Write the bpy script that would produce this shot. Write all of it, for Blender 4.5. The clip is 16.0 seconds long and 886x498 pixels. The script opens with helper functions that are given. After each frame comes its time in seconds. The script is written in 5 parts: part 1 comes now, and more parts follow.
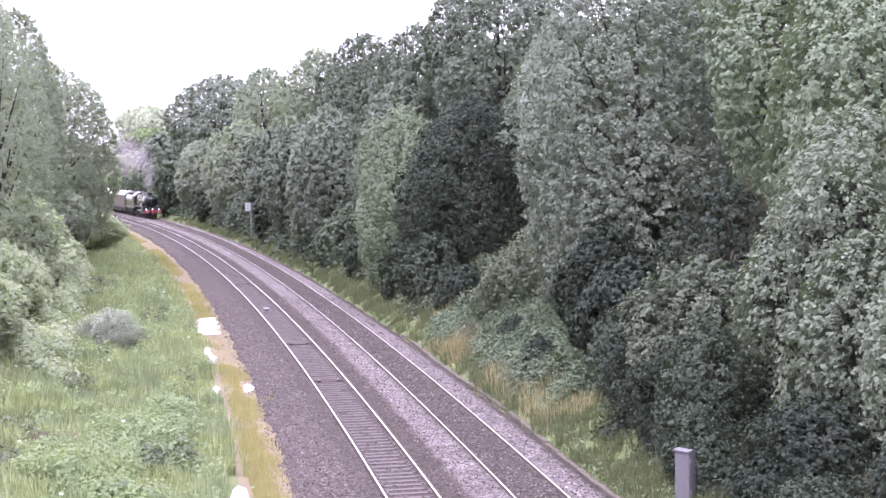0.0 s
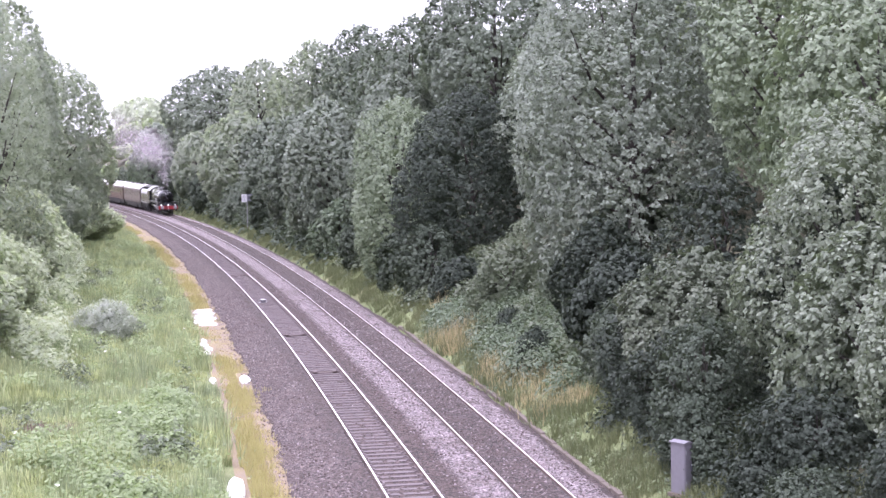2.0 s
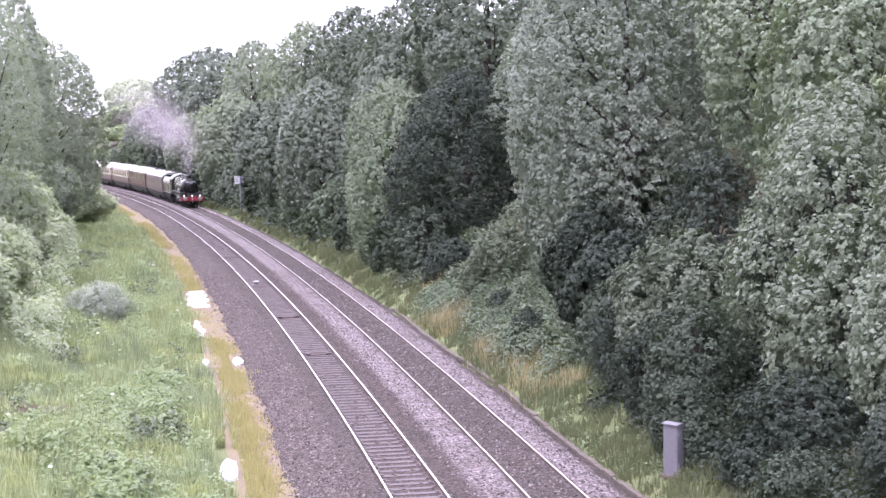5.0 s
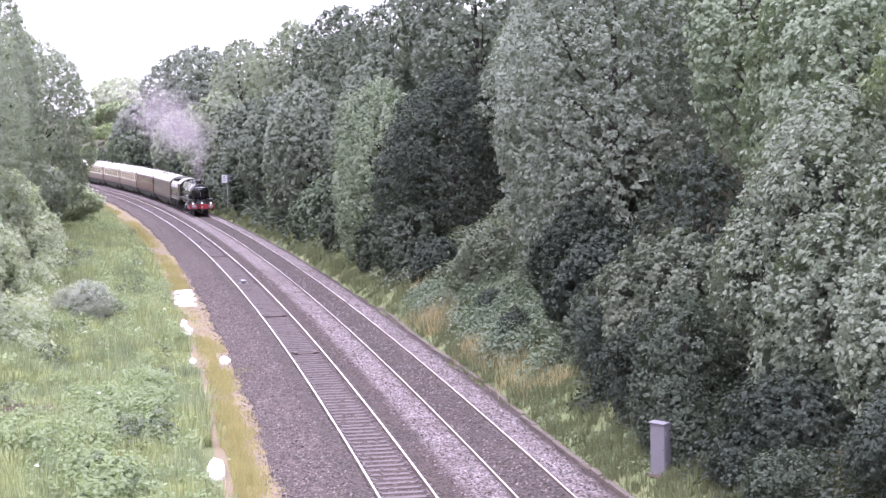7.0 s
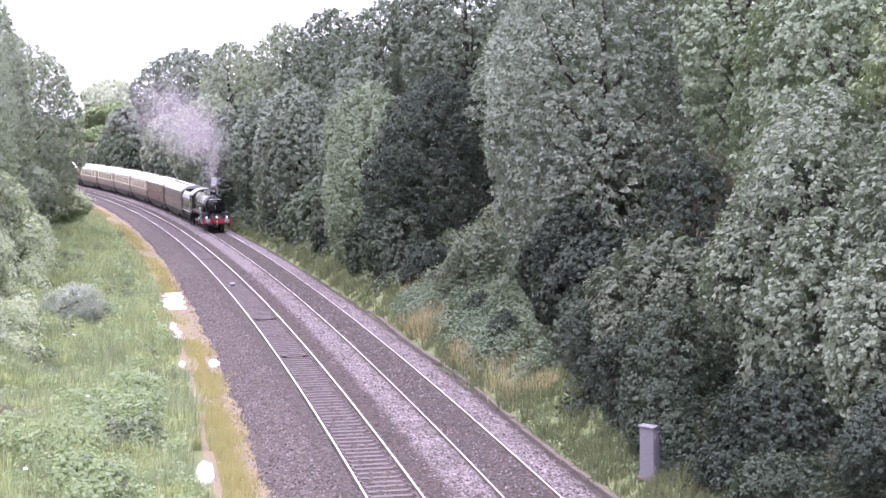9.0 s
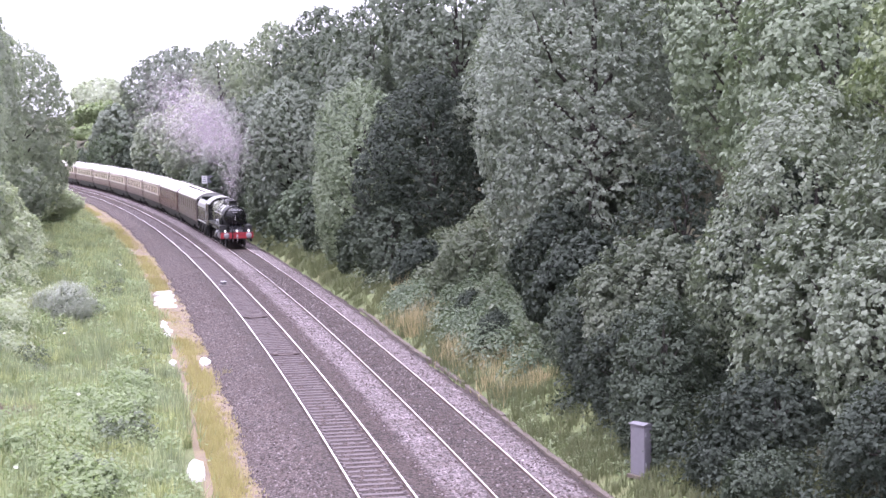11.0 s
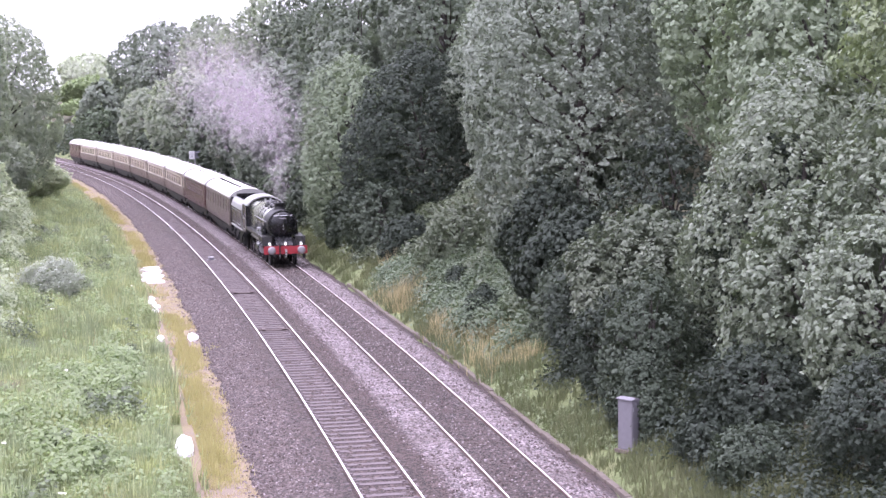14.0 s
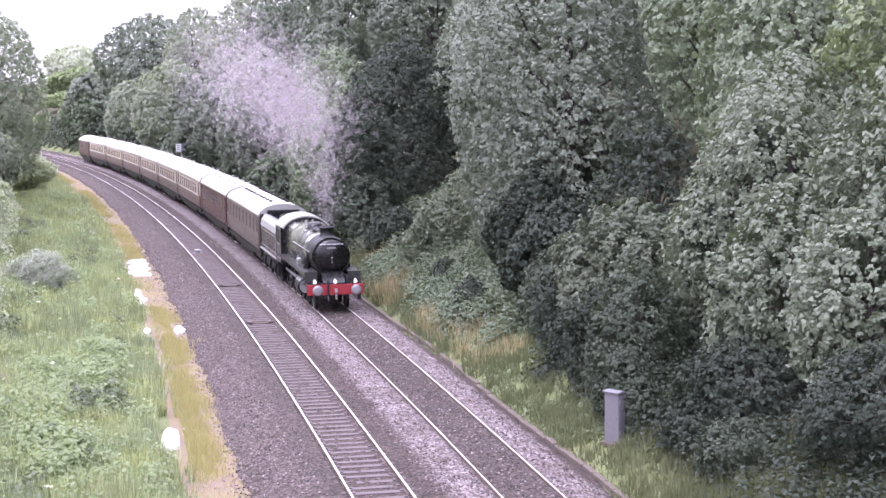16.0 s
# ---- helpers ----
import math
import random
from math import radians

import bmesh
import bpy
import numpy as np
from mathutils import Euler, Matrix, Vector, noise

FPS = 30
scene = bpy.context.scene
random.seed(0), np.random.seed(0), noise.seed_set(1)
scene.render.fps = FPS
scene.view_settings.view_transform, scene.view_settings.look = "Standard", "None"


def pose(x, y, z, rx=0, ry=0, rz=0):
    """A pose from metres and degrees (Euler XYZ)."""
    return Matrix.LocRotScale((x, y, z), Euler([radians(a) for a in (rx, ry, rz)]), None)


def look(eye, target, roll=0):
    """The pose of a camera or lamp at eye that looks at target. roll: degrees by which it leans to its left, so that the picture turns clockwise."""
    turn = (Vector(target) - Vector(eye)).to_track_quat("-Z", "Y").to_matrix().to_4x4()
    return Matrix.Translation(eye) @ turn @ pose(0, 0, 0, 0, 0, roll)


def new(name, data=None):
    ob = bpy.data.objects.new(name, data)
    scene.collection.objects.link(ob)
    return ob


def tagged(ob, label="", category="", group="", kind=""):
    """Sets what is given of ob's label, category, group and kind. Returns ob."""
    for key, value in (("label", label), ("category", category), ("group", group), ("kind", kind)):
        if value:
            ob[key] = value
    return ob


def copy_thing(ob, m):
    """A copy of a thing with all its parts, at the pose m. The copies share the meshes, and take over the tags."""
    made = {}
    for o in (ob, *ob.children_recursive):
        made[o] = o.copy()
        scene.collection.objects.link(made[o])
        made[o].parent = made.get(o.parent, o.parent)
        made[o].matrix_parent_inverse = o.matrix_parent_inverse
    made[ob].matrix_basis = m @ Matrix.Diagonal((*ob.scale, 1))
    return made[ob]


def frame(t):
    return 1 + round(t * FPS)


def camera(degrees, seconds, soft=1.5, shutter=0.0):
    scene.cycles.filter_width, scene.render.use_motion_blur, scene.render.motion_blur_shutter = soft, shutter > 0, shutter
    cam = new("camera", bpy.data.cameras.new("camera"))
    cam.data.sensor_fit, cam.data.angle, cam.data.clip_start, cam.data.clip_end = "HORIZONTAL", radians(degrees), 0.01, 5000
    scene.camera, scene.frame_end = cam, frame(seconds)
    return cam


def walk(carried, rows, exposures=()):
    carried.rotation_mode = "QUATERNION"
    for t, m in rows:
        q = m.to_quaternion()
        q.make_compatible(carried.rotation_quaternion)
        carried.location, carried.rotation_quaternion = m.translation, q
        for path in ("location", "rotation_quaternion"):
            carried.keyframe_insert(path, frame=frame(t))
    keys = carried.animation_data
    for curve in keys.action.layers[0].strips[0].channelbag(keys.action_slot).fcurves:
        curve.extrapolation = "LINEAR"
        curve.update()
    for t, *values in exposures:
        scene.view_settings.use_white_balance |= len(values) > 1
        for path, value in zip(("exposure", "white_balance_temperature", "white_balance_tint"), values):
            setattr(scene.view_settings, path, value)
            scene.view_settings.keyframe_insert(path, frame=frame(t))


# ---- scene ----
# ================= camera =================
EYE = (0.0, 0.0, 10.143)


def gaze(yaw, pitch, roll):
    a, b = radians(yaw), radians(pitch)
    way = (math.sin(a) * math.cos(b), math.cos(a) * math.cos(b), math.sin(b))
    return look(EYE, [e + 50 * w for e, w in zip(EYE, way)], roll)


cam = camera(30.0, 16.0, soft=1.5)
walk(cam, [(t, gaze(a, b, c)) for t, a, b, c in (
    (0.0, 0.0, -3.654, -1.074), (0.5, 0.021, -3.725, -1.085), (1.0, 0.05, -3.811, -1.03), (1.5, 0.084, -3.881, -1.05),
    (2.0, 0.122, -3.95, -1.01), (2.5, 0.147, -4.049, -1.01), (3.0, 0.179, -4.198, -1.02), (3.5, 0.205, -4.346, -1.01),
    (4.0, 0.231, -4.461, -0.99), (6.5, 0.666, -4.613, -0.86), (7.0, 0.787, -4.617, -0.86), (7.5, 0.899, -4.59, -0.86),
    (8.0, 0.993, -4.569, -0.75), (8.5, 1.06, -4.534, -0.76), (9.0, 1.15, -4.511, -0.74), (11.5, 1.556, -4.654, -0.78),
    (12.0, 1.65, -4.801, -0.77), (12.5, 1.726, -5.03, -0.81), (13.0, 1.793, -5.289, -0.76), (13.5, 1.831, -5.409, -0.77),
    (14.0, 1.876, -5.444, -0.78), (14.5, 1.912, -5.474, -0.75), (15.0, 1.979, -5.521, -0.65), (15.5, 2.086, -5.577, -0.59),
    (16.0, 2.332, -5.695, -0.69))], exposures=((0.0, 0.53, 5780, 33), (16.0, 0.51, 5780, 35)))

# ================= light =================
SUN_UP, SUN_TURN = 62.0, -122.0
world = bpy.data.worlds.new("overcast_sky")
scene.world = world
world.use_nodes = True
wn, wl = world.node_tree.nodes, world.node_tree.links
wn.clear()
sky = wn.new("ShaderNodeTexSky")
sky.sky_type, sky.sun_disc = "NISHITA", False
sky.sun_elevation, sky.sun_rotation = radians(SUN_UP), radians(SUN_TURN)
sky.dust_density, sky.air_density = 4.0, 1.0
pale = wn.new("ShaderNodeHueSaturation")
pale.inputs["Saturation"].default_value = 0.18
# an overcast dome: the zenith three times as bright as the horizon
way = wn.new("ShaderNodeTexCoord")
height = wn.new("ShaderNodeSeparateXYZ")
dome = wn.new("ShaderNodeMapRange")
dome.inputs["From Min"].default_value, dome.inputs["From Max"].default_value = 0.0, 1.0
dome.inputs["To Min"].default_value, dome.inputs["To Max"].default_value = 9.0, 27.0
wl.new(way.outputs["Generated"], height.inputs[0])
wl.new(height.outputs["Z"], dome.inputs["Value"])
cloud = wn.new("ShaderNodeMixRGB")
cloud.inputs[0].default_value = 0.75
wl.new(dome.outputs[0], cloud.inputs[2])
back = wn.new("ShaderNodeBackground")
back.inputs["Strength"].default_value = 0.15
wout = wn.new("ShaderNodeOutputWorld")
wl.new(sky.outputs[0], pale.inputs["Color"])
wl.new(pale.outputs[0], cloud.inputs[1])
wl.new(cloud.outputs[0], back.inputs["Color"])
wl.new(back.outputs[0], wout.inputs["Surface"])

sun_data = bpy.data.lights.new("sun", "SUN")
sun_data.energy, sun_data.angle, sun_data.color = 2.0, radians(35), (1.0, 0.96, 0.9)
sun = new("sun", sun_data)
_a, _e = radians(SUN_TURN), radians(SUN_UP)
sun.matrix_world = look((60 * math.sin(_a) * math.cos(_e), 60 * math.cos(_a) * math.cos(_e), 60 * math.sin(_e)), (0, 0, 0))


# ================= materials =================
class Mat:
    """A small builder for node materials."""

    def __init__(self, name, rough=0.6, metal=0.0, spec=0.5):
        self.m = bpy.data.materials.new(name)
        self.m.use_nodes = True
        self.n, self.l = self.m.node_tree.nodes, self.m.node_tree.links
        self.b = self.n["Principled BSDF"]
        self.b.inputs["Roughness"].default_value = rough
        self.b.inputs["Metallic"].default_value = metal
        self.b.inputs["Specular IOR Level"].default_value = spec
        self.geo = None

    def put(self, a, socket):
        if isinstance(a, bpy.types.NodeSocket):
            self.l.new(a, socket)
        else:
            socket.default_value = a

    def coord(self, which="Object"):
        return self.n.new("ShaderNodeTexCoord").outputs[which]

    def noise(self, scale, detail=4.0, rough=0.6, vec=None, distort=0.0):
        k = self.n.new("ShaderNodeTexNoise")
        k.inputs["Scale"].default_value, k.inputs["Detail"].default_value = scale, detail
        k.inputs["Roughness"].default_value, k.inputs["Distortion"].default_value = rough, distort
        self.l.new(vec if vec is not None else self.coord(), k.inputs["Vector"])
        return k.outputs["Fac"]

    def cells(self, scale, vec=None, out="Color"):
        k = self.n.new("ShaderNodeTexVoronoi")
        k.inputs["Scale"].default_value = scale
        self.l.new(vec if vec is not None else self.coord(), k.inputs["Vector"])
        return k.outputs[out]

    def ramp(self, fac, *stops):
        k = self.n.new("ShaderNodeValToRGB")
        e = k.color_ramp.elements
        while len(e) < len(stops):
            e.new(0.5)
        for q, (p, c) in zip(e, stops):
            q.position = p
            q.color = (*c, 1) if isinstance(c, tuple) else (c, c, c, 1)
        self.l.new(fac, k.inputs[0])
        return k.outputs[0]

    def mix(self, fac, a, b, kind="MIX"):
        k = self.n.new("ShaderNodeMixRGB")
        k.blend_type = kind
        for v, q in ((fac, k.inputs[0]), (a, k.inputs[1]), (b, k.inputs[2])):
            self.put((*v, 1) if isinstance(v, tuple) else v, q)
        return k.outputs[0]

    def math(self, op, a, b=0.0):
        k = self.n.new("ShaderNodeMath")
        k.operation = op
        self.put(a, k.inputs[0])
        self.put(b, k.inputs[1])
        return k.outputs[0]

    def island(self):
        return self.n.new("ShaderNodeNewGeometry").outputs["Random Per Island"]

    def each(self):
        return self.n.new("ShaderNodeObjectInfo").outputs["Random"]

    def color(self, c):
        self.put((*c, 1) if isinstance(c, tuple) else c, self.b.inputs["Base Color"])
        return self

    def rough(self, r):
        self.put(r, self.b.inputs["Roughness"])
        return self

    def bump(self, h, strength=0.4, dist=0.02):
        k = self.n.new("ShaderNodeBump")
        k.inputs["Strength"].default_value, k.inputs["Distance"].default_value = strength, dist
        self.l.new(h, k.inputs["Height"])
        self.l.new(k.outputs[0], self.b.inputs["Normal"])
        return self

    def glow(self, c, s):
        self.b.inputs["Emission Color"].default_value = (*c, 1)
        self.b.inputs["Emission Strength"].default_value = s
        return self

    def thin(self, share, c):
        """Lets part of the light through, as a leaf does."""
        tr = self.n.new("ShaderNodeBsdfTranslucent")
        self.put((*c, 1) if isinstance(c, tuple) else c, tr.inputs["Color"])
        mx = self.n.new("ShaderNodeMixShader")
        mx.inputs[0].default_value = share
        out = self.n["Material Output"]
        self.l.new(self.b.outputs[0], mx.inputs[1])
        self.l.new(tr.outputs[0], mx.inputs[2])
        self.l.new(mx.outputs[0], out.inputs["Surface"])
        return self


def paint(name, c, rough=0.4, wear=0.25, metal=0.0, scale=6.0):
    """Painted or bare metal with grime at two scales."""
    k = Mat(name, rough, metal)
    g = k.noise(scale, 6.0)
    fine = k.noise(scale * 12, 3.0)
    dirty = tuple(0.55 * v + 0.02 for v in c)
    worn = k.mix(k.ramp(g, (0.35, 0.0), (0.75, wear)), c, dirty)
    return k.color(k.mix(k.math("MULTIPLY", fine, 0.18), worn, tuple(min(1, 1.25 * v + 0.01) for v in c))).rough(
        k.ramp(g, (0.3, max(0.05, rough - 0.1)), (0.8, min(1, rough + 0.2)))).bump(fine, 0.08, 0.004).m


def leaf_mat(name, dark, mid, light, rough=0.5, share=0.24, gloss=0.28):
    k = Mat(name, rough, 0.0, gloss)
    r = k.island()
    half = lambda a: tuple((v + 1.2 * w) / 2.2 for v, w in zip(a, mid))
    c = k.ramp(r, (0.0, half(dark)), (0.5, mid), (1.0, half(light)))
    big = k.noise(0.35, 2.0)
    c = k.mix(k.ramp(big, (0.4, 0.0), (0.7, 0.35)), c, light)
    k.color(c)
    return k.thin(share, k.mix(0.5, c, (light[0] * 1.3, light[1] * 1.5, light[2] * 0.8))).m


# Colour lowered to include the shade below the trees; for shrubs and undergrowth.
LEAF_OAK = leaf_mat("shade_darkened_leaves", (0.034, 0.047, 0.032), (0.06, 0.078, 0.055), (0.11, 0.13, 0.096), 0.6, 0.2, 0.18)
LEAF_ASH = leaf_mat("ash_leaves", (0.07, 0.1, 0.06), (0.118, 0.155, 0.1), (0.185, 0.22, 0.155))
LEAF_PALE = leaf_mat("sycamore_leaves", (0.075, 0.095, 0.068), (0.13, 0.158, 0.118), (0.21, 0.238, 0.19))
# Dark foliage, and the shade under the trees painted as near-black leaves.
LEAF_DARK = leaf_mat("dark_and_shaded_leaves", (0.022, 0.03, 0.023), (0.04, 0.052, 0.039), (0.078, 0.094, 0.073), 0.6, 0.18, 0.15)
LEAF_WILLOW = leaf_mat("sallow_leaves", (0.19, 0.22, 0.15), (0.34, 0.375, 0.275), (0.5, 0.525, 0.41), share=0.45)
# Distance haze is painted into the leaf colour of the farthest tree.
LEAF_HAZE = leaf_mat("haze_paled_leaves", (0.4, 0.42, 0.36), (0.48, 0.5, 0.44), (0.56, 0.58, 0.52), share=0.5)
LEAF_GREY = leaf_mat("grey_sallow_leaves", (0.24, 0.26, 0.22), (0.34, 0.36, 0.32), (0.45, 0.47, 0.42), share=0.4)
# Far foliage lightened so its colour carries the haze of distance.
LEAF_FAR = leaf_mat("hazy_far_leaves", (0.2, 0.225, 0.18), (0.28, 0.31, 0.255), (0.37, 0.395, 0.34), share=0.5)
LEAF_SILVER = leaf_mat("silvery_leaves", (0.1, 0.125, 0.09), (0.17, 0.2, 0.155), (0.27, 0.3, 0.25))
LEAF_FRESH = leaf_mat("fresh_ash_leaves", (0.11, 0.145, 0.09), (0.165, 0.205, 0.135), (0.25, 0.29, 0.205))
LEAF_HAW = leaf_mat("hawthorn_leaves", (0.05, 0.066, 0.042), (0.095, 0.116, 0.078), (0.17, 0.19, 0.14))
LEAF_MAPLE = leaf_mat("maple_leaves", (0.075, 0.096, 0.064), (0.14, 0.168, 0.118), (0.25, 0.285, 0.21), 0.42, 0.24, 0.32)
LEAF_LIME = leaf_mat("lime_leaves", (0.11, 0.14, 0.07), (0.175, 0.215, 0.115), (0.25, 0.29, 0.17))
LEAF_BRAMBLE = leaf_mat("bramble_leaves", (0.065, 0.085, 0.052), (0.108, 0.132, 0.085), (0.17, 0.192, 0.135))
LEAF_NETTLE = leaf_mat("nettle_leaves", (0.14, 0.185, 0.085), (0.225, 0.28, 0.15), (0.34, 0.39, 0.245), share=0.4)


def grass_mat():
    """Pale meadow grass in drifts of bluish, fresh and yellowing green."""
    k = Mat("meadow_grass", 0.6, 0.0, 0.4)
    r = k.island()
    blue = k.ramp(r, (0.0, (0.18, 0.23, 0.12)), (0.55, (0.29, 0.35, 0.2)), (1.0, (0.43, 0.485, 0.3)))
    warm = k.ramp(r, (0.0, (0.24, 0.28, 0.11)), (0.55, (0.4, 0.44, 0.2)), (1.0, (0.55, 0.58, 0.3)))
    c = k.mix(k.ramp(k.noise(0.4, 4.0, 0.65), (0.4, 0.0), (0.6, 1.0)), blue, warm)
    c = k.mix(1.0, c, k.ramp(k.noise(1.3, 3.0), (0.32, 0.68), (0.65, 1.2)), "MULTIPLY")
    k.color(c)
    return k.thin(0.4, c).m


GRASS = grass_mat()
STRAW = leaf_mat("dry_grass", (0.25, 0.2, 0.11), (0.37, 0.305, 0.18), (0.5, 0.43, 0.28), 0.7)
# Bank grass coloured darker for the shade of the overhanging trees.
BANKGRASS = leaf_mat("bank_grass", (0.07, 0.085, 0.042), (0.12, 0.14, 0.072), (0.2, 0.2, 0.115), 0.65)
YELLOWGREEN = leaf_mat("strip_grass", (0.23, 0.215, 0.085), (0.36, 0.325, 0.15), (0.48, 0.43, 0.22), 0.7)
DEADSTEM = leaf_mat("dead_stems", (0.12, 0.085, 0.075), (0.2, 0.15, 0.135), (0.31, 0.25, 0.23), 0.8)
FLOWER = Mat("white_flowers", 0.7).color((0.75, 0.75, 0.66)).m


def bark_mat():
    k = Mat("bark", 0.9)
    g = k.noise(3.0, 6.0)
    k.color(k.ramp(g, (0.3, (0.022, 0.018, 0.015)), (0.7, (0.065, 0.056, 0.048))))
    return k.bump(k.noise(20.0, 5.0), 0.6, 0.03).m


BARK = bark_mat()


def soil_mat():
    k = Mat("grassy_soil", 0.95)
    g = k.noise(0.25, 6.0)
    fine = k.noise(9.0, 6.0)
    c = k.ramp(g, (0.3, (0.085, 0.11, 0.04)), (0.5, (0.14, 0.18, 0.07)), (0.7, (0.2, 0.2, 0.1)))
    k.color(k.mix(k.ramp(fine, (0.4, 0.0), (0.65, 0.6)), c, (0.09, 0.085, 0.04)))
    return k.bump(fine, 0.9, 0.08).m


def verge_mat():
    k = Mat("dry_verge_soil", 0.95)
    g = k.noise(0.5, 6.0)
    fine = k.noise(14.0, 6.0)
    c = k.ramp(g, (0.32, (0.17, 0.135, 0.115)), (0.5, (0.2, 0.155, 0.1)), (0.66, (0.2, 0.17, 0.085)))
    k.color(k.mix(k.ramp(fine, (0.4, 0.0), (0.7, 0.45)), c, (0.16, 0.13, 0.08)))
    return k.bump(fine, 0.8, 0.05).m


def wood_floor_mat():
    k = Mat("leaf_litter", 0.95)
    g = k.noise(0.6, 6.0)
    k.color(k.ramp(g, (0.3, (0.035, 0.035, 0.02)), (0.7, (0.09, 0.085, 0.045))))
    return k.bump(k.noise(8.0, 5.0), 0.9, 0.08).m


SOIL, VERGE, LITTER = soil_mat(), verge_mat(), wood_floor_mat()


def ballast_mat():
    """Crushed stone; newer and paler between the tracks and on the outer shoulder, oily brown along the rails."""
    k = Mat("ballast", 0.9)
    uv = k.coord("UV")
    sep = k.n.new("ShaderNodeSeparateXYZ")
    k.l.new(uv, sep.inputs[0])
    wob = k.math("MULTIPLY", k.math("SUBTRACT", k.noise(0.9, 6.0, 0.7), 0.5), 0.7)
    u = k.math("ADD", sep.outputs["Y"], wob)
    v = k.math("DIVIDE", k.math("ADD", u, 4.0), 12.0)
    OLD, PALE, MID, SIDE = (0.06, 0.043, 0.039), (0.205, 0.172, 0.177), (0.063, 0.048, 0.045), (0.086, 0.066, 0.063)
    at = lambda q: (q + 4.0) / 12.0
    zones = k.ramp(v, (0.0, SIDE), (at(-1.7), SIDE), (at(-1.2), MID), (at(-0.6), OLD), (at(1.55), OLD), (at(1.85), PALE), (at(2.6), PALE),
                   (at(2.95), MID), (at(4.2), MID), (at(4.6), PALE), (at(5.5), PALE), (at(5.8), OLD))
    stone = k.cells(16.0)
    bw = k.n.new("ShaderNodeRGBToBW")
    k.l.new(stone, bw.inputs[0])
    c = k.mix(1.0, zones, k.ramp(bw.outputs[0], (0.15, 0.3), (0.5, 0.9), (0.85, 2.1)), "MULTIPLY")
    stain = k.noise(0.45, 6.0, 0.7)
    c = k.mix(k.ramp(stain, (0.45, 0.0), (0.7, 0.6)), c, (0.075, 0.053, 0.045))
    c = k.mix(1.0, c, k.ramp(k.noise(3.2, 4.0, 0.7), (0.3, 0.7), (0.7, 1.3)), "MULTIPLY")
    k.color(c)
    return k.bump(k.cells(16.0, out="Distance"), 1.0, 0.09).m


BALLAST = ballast_mat()


def concrete_mat(name, c, amount=0.5):
    k = Mat(name, 0.85)
    g = k.noise(2.5, 7.0)
    fine = k.noise(40.0, 4.0)
    d = tuple(0.5 * v for v in c)
    k.color(k.mix(k.ramp(g, (0.42, 0.0), (0.7, amount)), k.mix(k.math("MULTIPLY", fine, 0.3), c, d), d))
    return k.bump(fine, 0.4, 0.01).m


KERB = concrete_mat("weathered_kerb", (0.13, 0.105, 0.088))
SLAB = concrete_mat("chalky_concrete", (0.74, 0.73, 0.72), 0.4)
SLEEPER = concrete_mat("weathered_sleeper", (0.14, 0.113, 0.117), 0.6)
RAIL_TOP = paint("worn_rail_head", (0.86, 0.84, 0.85), 0.42, 0.1, 0.35)
RAIL_SIDE = paint("rusty_rail", (0.13, 0.09, 0.08), 0.8, 0.5)
CAST = paint("rusty_chair_iron", (0.1, 0.075, 0.07), 0.85, 0.5)
CABINET = paint("grey_cabinet_paint", (0.15, 0.142, 0.162), 0.55, 0.35)
SIGNWHITE = paint("white_sign_panel", (0.55, 0.55, 0.57), 0.5, 0.15)
SIGNDARK = paint("dark_sign_panel", (0.1, 0.1, 0.13), 0.5, 0.2)
POST = paint("galvanised_post", (0.3, 0.3, 0.32), 0.6, 0.4, 0.4)


# ================= the line of the track =================
# s runs along the near track from below the bridge; u is metres to its right; z = 0 is the top of the rails.
STEP = 0.5
S_MIN, S_MAX = -60.0, 460.0
K0, K1, K2, S_END = -0.00082, 0.0000050, -0.000000031, 215.0
FAR = 3.59
_s = np.arange(S_MIN, S_MAX + STEP / 2, STEP)
_c = np.clip(_s, 0.0, S_END)
_kend = K0 + K1 * S_END + K2 * S_END ** 2
_th = -0.12899 + K0 * _c + K1 * _c ** 2 / 2 + K2 * _c ** 3 / 3 + _kend * np.maximum(_s - S_END, 0) + K0 * np.minimum(_s, 0)
_zero = int(round(-S_MIN / STEP))
_mx = np.concatenate([[0], np.cumsum((np.sin(_th[1:]) + np.sin(_th[:-1])) / 2 * STEP)])
_my = np.concatenate([[0], np.cumsum((np.cos(_th[1:]) + np.cos(_th[:-1])) / 2 * STEP)])
_px = 4.67113 + _mx - _mx[_zero]
_py = 8.0 + _my - _my[_zero]


def bearing(s):
    return np.interp(s, _s, _th)


def on(s, u):
    """World x, y of a place beside the line."""
    a = bearing(s)
    return np.interp(s, _s, _px) + u * np.cos(a), np.interp(s, _s, _py) - u * np.sin(a)


def land(s, u):
    """The height of the ground."""
    s, u = np.asarray(s, float), np.asarray(u, float)
    z = np.interp(u, [-400, -60, -34, -24, -13, -6.5, -4.6, -3.2, -2.3, 5.6, 6.0, 6.7, 9.0, 15, 25, 60, 400],
                  [10.5, 10.0, 9.0, 5.2, 0.6, -0.25, -0.5, -0.48, -0.45, -0.6, -0.56, -0.12, 1.0, 4.6, 9.6, 11.5, 12])
    rough = np.clip((np.abs(u - 1) - 6) / 8, 0, 1)
    return z + rough * (0.35 * np.sin(0.31 * s + 0.5 * u) * np.cos(0.23 * u - 0.11 * s) + 0.18 * np.sin(0.9 * s - 0.7 * u))


def spot(s, u, dz=0.0):
    x, y = on(s, u)
    return float(x), float(y), float(land(s, u)) + dz


def left_edge(s):
    return np.interp(s, [0, 110, 230, 400], [-3.25, -3.1, -2.2, -2.2])


